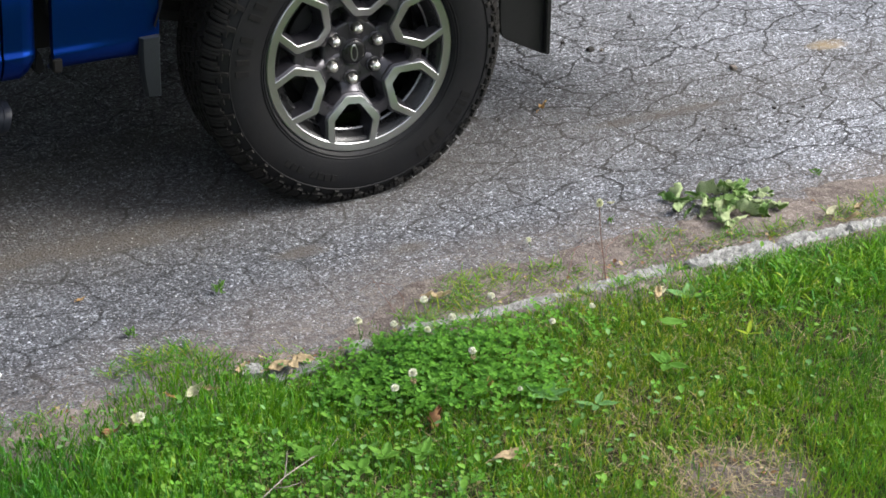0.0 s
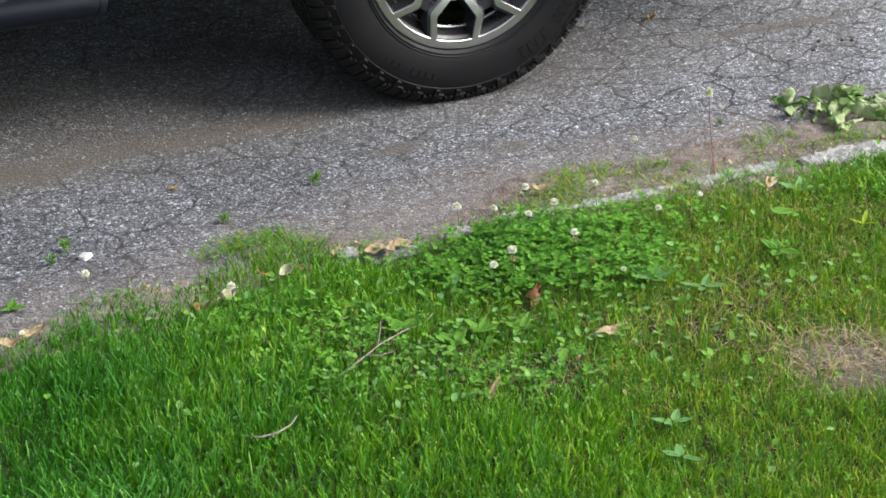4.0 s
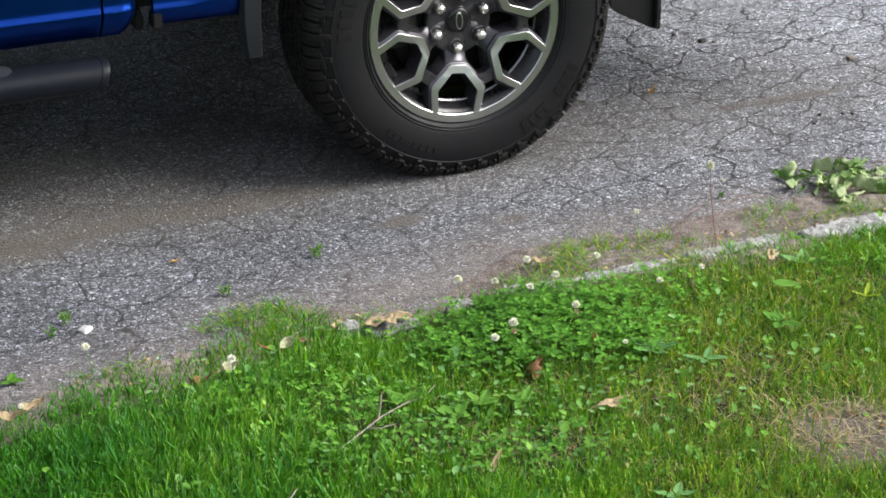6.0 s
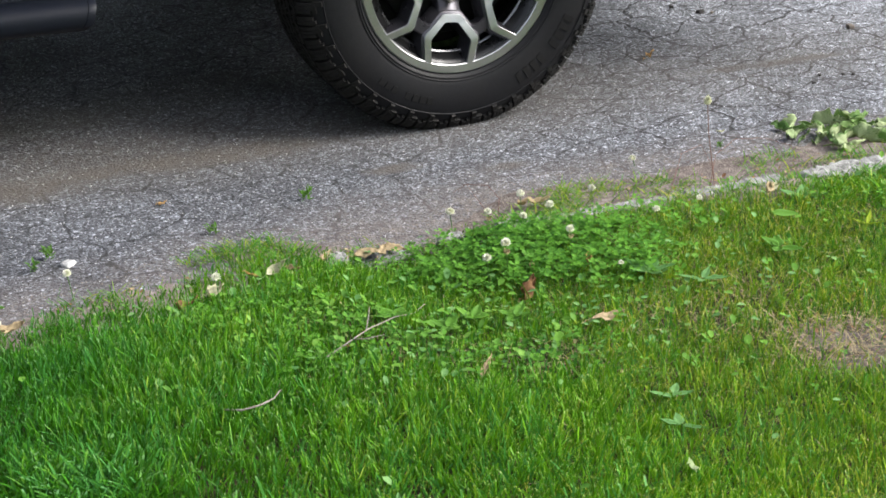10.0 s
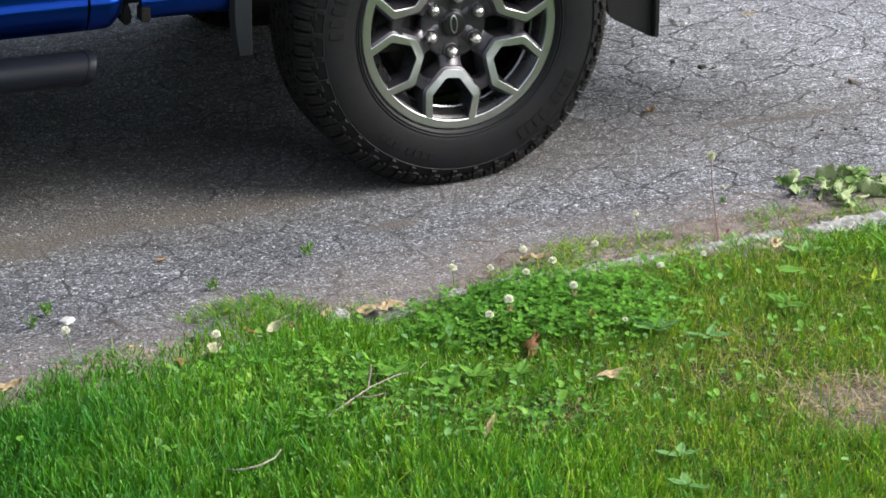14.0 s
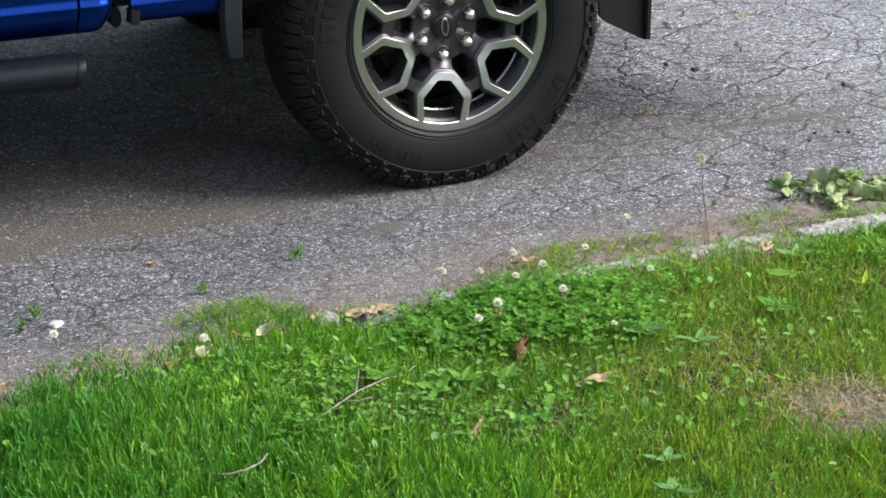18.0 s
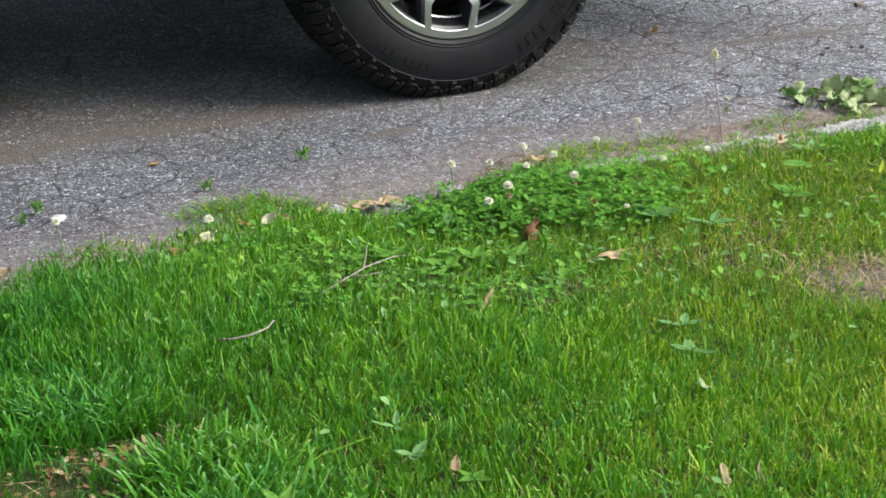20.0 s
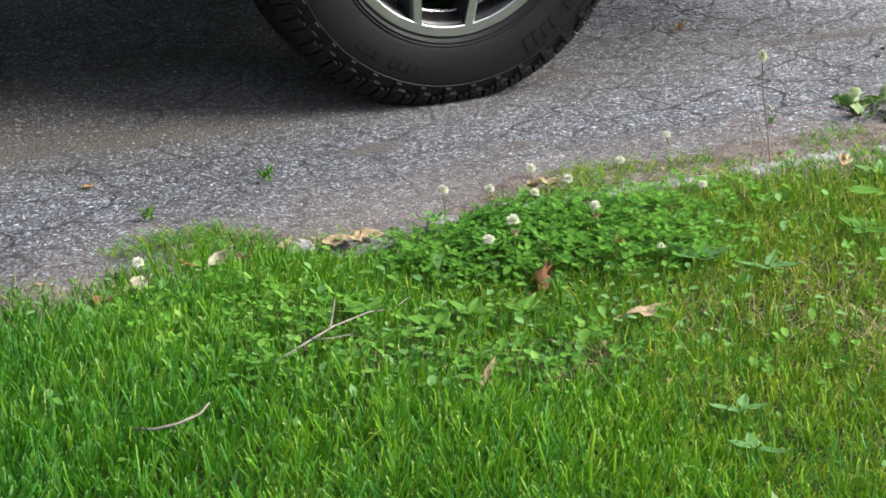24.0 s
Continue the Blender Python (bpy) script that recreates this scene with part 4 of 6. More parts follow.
part("bonnet", slab([(-4.55, 0.85), (-4.5, 1.15), (-4.3, 1.24), (-3.05, 1.30), (-3.0, 0.6), (-3.15, 0.5), (-3.2, 0.95), (-4.2, 0.95), (-4.3, 0.6), (-4.5, 0.55)], -0.10, WIDE + 0.10, 0.01), PAINT, truck)
part("front_bumper", slab([(-4.72, 0.50), (-4.4, 0.48), (-4.4, 0.80), (-4.72, 0.78)], -0.08, WIDE + 0.08, 0.02), CHROME, truck)
part("cab_roof", slab([(-2.75, 1.86), (-2.55, 1.92), (-1.3, 1.93), (-0.95, 1.88), (-0.95, 1.83), (-2.75, 1.80)], 0.06, WIDE - 0.06, 0.01), PAINT, truck)
part("window_band", slab([(-3.25, 1.15), (-2.7, 1.82), (-0.95, 1.84), (-0.82, 1.15)], 0.0, WIDE, 0.004), GLASS, truck, "dark tinted cab windows")
part("lower_cab", box(-3.0, -0.83, 0.03, WIDE - 0.03, 0.56, 1.15, 0.005), PAINT, truck)
# unseen underbody parts, some added or enlarged to block light under the truck
part("fuel_tank", box(-2.2, -0.9, 0.42, 1.05, 0.36, 0.55, 0.03), STEEL, truck)
part("drive_shaft", tube([(-3.6, 0.9, 0.5), (-0.1, 0.9, 0.42)], 0.04, 10), STEEL, truck)
part("differential", lathe([(0.001, -0.14), (0.09, -0.12), (0.13, 0.0), (0.09, 0.12), (0.001, 0.14)], 20), STEEL, truck, smooth=True).matrix_basis = pose(0, 0.9, HUB)
part("frame_rail", box(-4.0, 1.3, 1.29, 1.37, 0.50, 0.66, 0.01), STEEL, truck)
part("spare_wheel", lathe([(0.12, 0.0), (0.3, -0.02), (0.36, 0.03), (0.38, 0.1), (0.36, 0.2), (0.3, 0.24), (0.12, 0.22)], 32), STEEL, truck, smooth=True).matrix_basis = pose(0.78, 0.9, 0.47, 90)
part("muffler", tube([(-1.9, 1.3, 0.40), (-1.85, 1.3, 0.40), (-1.2, 1.3, 0.40), (-1.15, 1.3, 0.40)], 0.11, 14), STEEL, truck, smooth=True)
part("exhaust_pipe", tube([(-3.4, 1.2, 0.42), (-1.9, 1.3, 0.40), (-0.9, 1.32, 0.42), (-0.4, 1.3, 0.58), (0.1, 1.3, 0.62), (0.6, 1.4, 0.48), (1.2, 1.62, 0.44)], 0.036, 10), STEEL, truck, smooth=True)
for y0, y1 in ((0.06, 0.34), (WIDE - 0.34, WIDE - 0.06)):
    part("arch_liner", slab([(-0.545, 0.52), (-0.52, 0.515), (-0.47, 0.62), (-0.36, 0.8), (-0.2, 0.9), (-0.2, 0.93), (-0.4, 0.83), (-0.52, 0.64)], y0, y1, 0.004), FLAP_BLACK, truck)
far_bar = new("running_board", bar.data.copy())
far_bar.parent = truck
far_bar.matrix_basis = Matrix.Translation((0, WIDE + 0.06, 0))
part("leaf_spring", tube([(-0.68, 0.36, 0.52), (-0.3, 0.36, 0.42), (0.0, 0.36, 0.36), (0.3, 0.36, 0.42), (0.7, 0.36, 0.55)], 0.03, 6), STEEL, truck)


# ---- grass ----
rng = np.random.default_rng(7)


def blades(name, x, y, height, width, lean, material, bend=0.35, up=None, steps=((0.0, 0.75), (0.5, 1.0), (0.88, 0.85), (1.0, 0.6))):
    """Single grass blades: a strip narrowing to its tip, bent over as it rises."""
    n = len(x)
    z = land(x, y) if up is None else up
    a = rng.uniform(0, 2 * np.pi, n)
    d = np.stack([np.cos(a), np.sin(a)], 1)
    face = rng.uniform(0, 2 * np.pi, n)
    s = np.stack([np.cos(face), np.sin(face)], 1) * (width / 2)[:, None]
    base = np.stack([x, y, z - 0.004], 1)
    m = len(steps)
    out = np.zeros((n, 2 * m, 3), np.float32)
    for k, (t, w) in enumerate(steps):
        off = d * (height * (lean * t + bend * t * t))[:, None]
        rise = height * t * (1 - 0.3 * np.minimum(lean, 1.5) * t - 0.25 * bend * t)
        for side, j in ((-1, 2 * k), (1, 2 * k + 1)):
            out[:, j, :2] = base[:, :2] + off + side * s * w
            out[:, j, 2] = base[:, 2] + rise
    i = (np.arange(n) * 2 * m)[:, None]
    quad = np.concatenate([i + [2 * k, 2 * k + 1, 2 * k + 3, 2 * k + 2] for k in range(m - 1)])
    ob = sheet(name, out.reshape(-1, 3), quad, material, smooth=True)
    along = ob.data.attributes.new("along", "FLOAT", "POINT")
    along.data.foreach_set("value", np.tile(np.repeat(np.array([t for t, w in steps], np.float32), 2), n))
    return ob


LOW = ((0.0, 0.8), (0.55, 1.0), (1.0, 0.35))


def scatter(n, x0, x1, y0, y1):
    return rng.uniform(x0, x1, n), rng.uniform(y0, y1, n)


def lawn_density(x, y):
    """How thick the turf stands, nought to one."""
    d = np.where(x > -0.22, kerb_line(x) - y - 0.022, edge(x) - y - np.where(x < -1.0, 0.03, 0.06))
    dense = np.clip(d / np.where(x > -0.22, 0.07, np.where(x < -1.0, 0.14, 0.24)), 0, 1)
    for cx, cy, rx, ry, s in BARE:
        q = ((x - cx) / rx) ** 2 + ((y - cy) / ry) ** 2
        dense = dense * (1 - s * np.exp(-q * q))
    return dense * (0.72 + 0.28 * wave(x, y, 9.0, 0.4))


BARE = ((0.1, -1.3, 0.35, 0.3, 0.12), (-0.45, -2.3, 0.3, 0.3, 0.1), (0.09, -1.645, 0.16, 0.15, 0.97), (-0.097, -1.378, 0.2, 0.12, 0.35), (-0.49, -1.47, 0.15, 0.1, 0.85), (-1.36, -1.89, 0.14, 0.165, 0.95), (-1.225, -1.76, 0.12, 0.06, 0.92), (-1.335, -2.42, 0.05, 0.04, 0.7), (-0.845, -2.42, 0.12, 0.09, 0.92), (-0.993, -2.436, 0.08, 0.05, 0.8), (-0.70, -2.50, 0.12, 0.06, 0.6), (-0.298, -1.001, 0.25, 0.16, 0.25), (-0.759, -1.206, 0.15, 0.12, 0.45), (-0.62, -1.33, 0.14, 0.08, 0.5), (-0.72, -0.80, 0.14, 0.06, 0.5))
# tufts of blades, and single ones between them, over the part of the lawn beside the driveway
def stretch(x, y, pad=0.0):
    """How far a place lies outside the lawn beside the parked wheel, in metres; nought inside."""
    far = np.maximum(-1.72 + 0.164 * (y + 4.1) - x, x + 1.42 - 0.82 * (y + 4.1))
    return np.clip(np.maximum(far, -2.85 - y) - pad, 0, None)


def worn_side(x, y):
    """Nought on the lush side of the lawn, one on the thin dry side."""
    return np.clip((x + 0.62 + 0.16 * (y + 1.6) + 0.16 * wave(x, y, 5.0, 2.2)) / 0.5, 0, 1)


TUFTS, BLADES, SINGLE = 30000, 275000, 95000
tx, ty = scatter(TUFTS, -1.75, 1.3, -3.0, -0.55)
spread_r = rng.uniform(0.004, 0.014, TUFTS)
pick = rng.integers(0, TUFTS, BLADES)
x = tx[pick] + rng.normal(0, 1, BLADES) * spread_r[pick]
y = ty[pick] + rng.normal(0, 1, BLADES) * spread_r[pick]
tuft_tall = rng.uniform(0.75, 1.25, TUFTS)[pick]
sx, sy = scatter(SINGLE, -1.75, 1.3, -3.0, -0.55)
x, y = np.concatenate([x, sx]), np.concatenate([y, sy])
tuft_tall = np.concatenate([tuft_tall, rng.uniform(0.5, 1.0, SINGLE)])
keep = rng.random(len(x)) < lawn_density(x, y) * np.exp(-stretch(x, y) / 0.25)
x, y, tuft_tall = x[keep], y[keep], tuft_tall[keep]
n = len(x)
from_edge = np.where(x > -0.22, kerb_line(x) - y, edge(x) - y - 0.04)
left = np.clip((-x - 0.75) / 0.4, 0, 1)
tall = (0.030 + 0.026 * rng.random(n)) * tuft_tall * (1 + 0.28 * left) * (1 - 0.22 * worn_side(x, y)) * (0.9 + 0.3 * wave(x, y, 6.0, 1.1)) * np.clip(np.where(x > -0.22, 0.55, 0.32) + 2.2 * from_edge, 0.32, 1)
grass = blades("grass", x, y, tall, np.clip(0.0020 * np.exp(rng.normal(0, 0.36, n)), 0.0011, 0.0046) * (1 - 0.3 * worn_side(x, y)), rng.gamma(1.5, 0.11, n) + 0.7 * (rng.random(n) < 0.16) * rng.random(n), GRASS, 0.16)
tagged(grass, "lush green lawn grass with worn thin patches", "grass", kind="stuff")
# short thatch under the blades
x, y = scatter(120000, -1.75, 1.3, -3.0, -0.6)
keep = rng.random(len(x)) < lawn_density(x, y) ** 1.3 * (0.5 + 0.5 * worn_side(x, y)) * np.exp(-stretch(x, y) / 0.3)
x, y = x[keep], y[keep]
n = len(x)
thatch = blades("thatch", x, y, rng.uniform(0.01, 0.028, n), rng.uniform(0.0014, 0.003, n), rng.uniform(0.2, 1.4, n), THATCH, 0.2, steps=LOW)
tagged(thatch, "short dull green and straw thatch under the lawn", "grass", kind="stuff")
# coarser lawn going on beyond
x, y = scatter(230000, -7.0, 6.0, -8.0, -0.85)
keep = rng.random(len(x)) < lawn_density(x, y) * (1 - np.exp(-stretch(x, y, 0.12) / 0.35))
x, y = x[keep], y[keep]
n = len(x)
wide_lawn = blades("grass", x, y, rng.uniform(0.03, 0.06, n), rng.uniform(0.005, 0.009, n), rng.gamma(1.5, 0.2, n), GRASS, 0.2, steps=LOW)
tagged(wide_lawn, "green lawn grass stretching away from the driveway", "grass", kind="stuff")


# ---- kerb of broken pale stone ----
def rock(lx, ly, lz, seed, cuts=5, rough=0.12, square=0.5):
    """A broken stone: a box rounded off and knocked about."""
    bm = bmesh.new()
    bmesh.ops.create_cube(bm, size=2.0)
    bmesh.ops.subdivide_edges(bm, edges=bm.edges[:], cuts=cuts, use_grid_fill=True)
    for v in bm.verts:
        c = v.co.copy()
        ball = c.normalized() * max(abs(c.x), abs(c.y), abs(c.z))
        c = c.lerp(ball * 1.15, 1 - square)
        q = Vector((c.x * lx, c.y * ly, c.z * lz)) * (14 if lx > 0.1 else 9) + Vector((seed * 3.7, seed, 0))
        nz = noise.fractal(q, 0.6, 2.1, 5)
        c = Vector((c.x * (1 + 0.3 * rough * nz), c.y * (1 + rough * nz), c.z * (1 + rough * nz)))
        v.co = (c.x * lx / 2, c.y * ly / 2, c.z * lz / 2)
    return bm


def kerb_slab(lx, ly, lz, seed):
    """A length of broken stone edging: rough flat top, ragged ends and a chipped front."""
    bm = bmesh.new()
    nx, ny, nz = max(10, int(lx / 0.009)), 10, 5
    made = {}

    def at(i, j, k):
        key = (i, j, k)
        if key not in made:
            u, v, w = i / nx * 2 - 1, j / ny * 2 - 1, k / nz * 2 - 1
            q = Vector((u * lx * 10 + seed * 5.3, v * ly * 10, w * lz * 10 + seed))
            e = 1 - 0.10 * max(0, abs(v) - 0.72) / 0.28 * (w > 0) - 0.08 * max(0, abs(w) - 0.6)
            end = 1 + 0.012 / lx * noise.noise(Vector((seed, v * 2.3, w)))
            x = u * lx / 2 * end
            y = v * ly / 2 * e * (1 + 0.26 * noise.noise(Vector((x * 14, seed * 3.1, v))) + 0.16 * noise.noise(Vector((x * 41, seed * 1.7, v)))) + 0.009 * noise.noise(Vector((x * 7, seed, 1)))
            z = w * lz / 2 * (1 + 0.2 * noise.noise(Vector((x * 9, seed, 7))) + 0.14 * noise.noise(Vector((x * 33, y * 33, seed)))) - 0.006 * (abs(u) > 0.93) * (w > 0)
            n3 = noise.noise_vector(q * 4.5) * 0.0042 + noise.noise_vector(q * 12) * 0.003
            made[key] = bm.verts.new(Vector((x, y, z)) + n3)
        return made[key]

    for i in range(nx):
        for j in range(ny):
            for k in (0, nz):
                bm.faces.new((at(i, j, k), at(i + 1, j, k), at(i + 1, j + 1, k), at(i, j + 1, k)))
        for k in range(nz):
            for j in (0, ny):
                bm.faces.new((at(i, j, k), at(i + 1, j, k), at(i + 1, j, k + 1), at(i, j, k + 1)))
    for j in range(ny):
        for k in range(nz):
            for i in (0, nx):
                bm.faces.new((at(i, j, k), at(i, j + 1, k), at(i, j + 1, k + 1), at(i, j, k + 1)))
    bmesh.ops.recalc_face_normals(bm, faces=bm.faces)
    return bm


kerb = empty("kerb")
tagged(kerb, "low kerb of broken pale grey stones along the lawn", "kerb", kind="structure")
for k, (x0, x1, deep, dz) in enumerate(((-0.225, -0.035, 0.062, -0.002), (-0.04, 0.198, 0.058, 0.0), (0.2, 0.47, 0.062, 0.004), (0.505, 0.745, 0.075, 0.008), (0.75, 1.11, 0.08, 0.002), (1.12, 1.6, 0.08, 0.0), (1.61, 2.0, 0.08, 0.0), (2.02, 2.45, 0.075, 0.0), (2.47, 2.9, 0.08, 0.0))):
    xm = (x0 + x1) / 2
    ob = part("kerb_stone", kerb_slab(x1 - x0, deep, 0.05, 5 + k), KERB, kerb)
    ob.matrix_basis = pose(xm, float(kerb_line(xm)) - 0.008, 0.026 + dz, 9, 0, 2 * (k % 3) - 2)
for k, (x, y, lx, ly, lz, rz) in enumerate(((-0.482, -0.780, 0.12, 0.05, 0.03, 8), (-0.330, -0.781, 0.06, 0.035, 0.03, 20), (-0.569, -0.738, 0.05, 0.035, 0.03, -10))):
    part("kerb_stone", kerb_slab(lx, ly, lz, 31 + k), KERB, kerb).matrix_basis = pose(x, y, float(land(x, y)) + 0.004, 10, 0, rz)


# ---- leaves ----
def leaf_shape(length, width, lobes=0, curl=0.2, crumple=0.1, fold=0.15, seed=0, rows=11, cols=7):
    """A leaf along +x from its stalk: a grid each side of the midrib, folded, curled and crumpled."""
    bm = bmesh.new()
    grid_v = []
    for i in range(rows):
        t = i / (rows - 1)
        w = math.sin(math.pi * min(1, t ** 0.75)) ** 0.8 * (1 - 0.25 * t)
        if lobes:
            w *= 0.5 + 0.5 * abs(math.cos(math.pi * lobes * t + seed))
        line = []
        for j in range(cols):
            s = 2 * j / (cols - 1) - 1
            x = length * (t - 0.5)
            y = width / 2 * w * s
            if lobes and abs(s) > 0.9:
                x += 0.07 * length * (math.sin(9 * t + seed) if seed else 0.6)
            z = fold * abs(y) + curl * length * ((t - 0.4) ** 2) * 1.6 + curl * width * s * s * 0.5
            q = Vector((x, y, 0)) / length * 3.0 + Vector((seed * 1.9, seed * 0.7, 0))
            z += crumple * length * noise.fractal(q, 1.0, 2.0, 3)
            line.append(bm.verts.new((x + crumple * length * 0.4 * noise.noise(q * 2), y, z)))
        grid_v.append(line)
    for a, b in zip(grid_v, grid_v[1:]):
        for j in range(cols - 1):
            bm.faces.new((a[j], b[j], b[j + 1], a[j + 1]))
    bmesh.ops.remove_doubles(bm, verts=bm.verts, dist=1e-5)
    low = min(v.co.z for v in bm.verts)
    bmesh.ops.translate(bm, vec=(0, 0, -low), verts=bm.verts)
    for f in bm.faces:
        f.material_index = 1
    under = bm.faces[:]
    geo = bmesh.ops.extrude_face_region(bm, geom=under)
    for f in geo["geom"]:
        if isinstance(f, bmesh.types.BMFace):
            f.material_index = 0
    bmesh.ops.translate(bm, vec=(0, 0, 0.0005), verts=[v for v in geo["geom"] if isinstance(v, bmesh.types.BMVert)])
    bmesh.ops.recalc_face_normals(bm, faces=bm.faces)
    return bm


def dead_leaf(x, y, z, length, width, material, label, lobes=0, curl=0.25, crumple=0.12, turn=0.0, tilt=0.0, roll=0.0, seed=1):
    blade = part("fallen_leaf", leaf_shape(length, width, lobes, curl, crumple, 0.2, seed), material, smooth=True)
    blade.matrix_basis = pose(x, y, z, roll, tilt, turn)
    stalk = part("leaf_stalk", tube([(-length / 2, 0, 0.004), (-length * 0.62, 0.003, 0.006), (-length * 0.75, 0.0, 0.003)], 0.0009, 5), material, blade)
    return tagged(blade, label, "leaf", "fallen leaves")


def on_land(x, y, up=0.0):
    return max(0.0, float(land(x, y))) + up


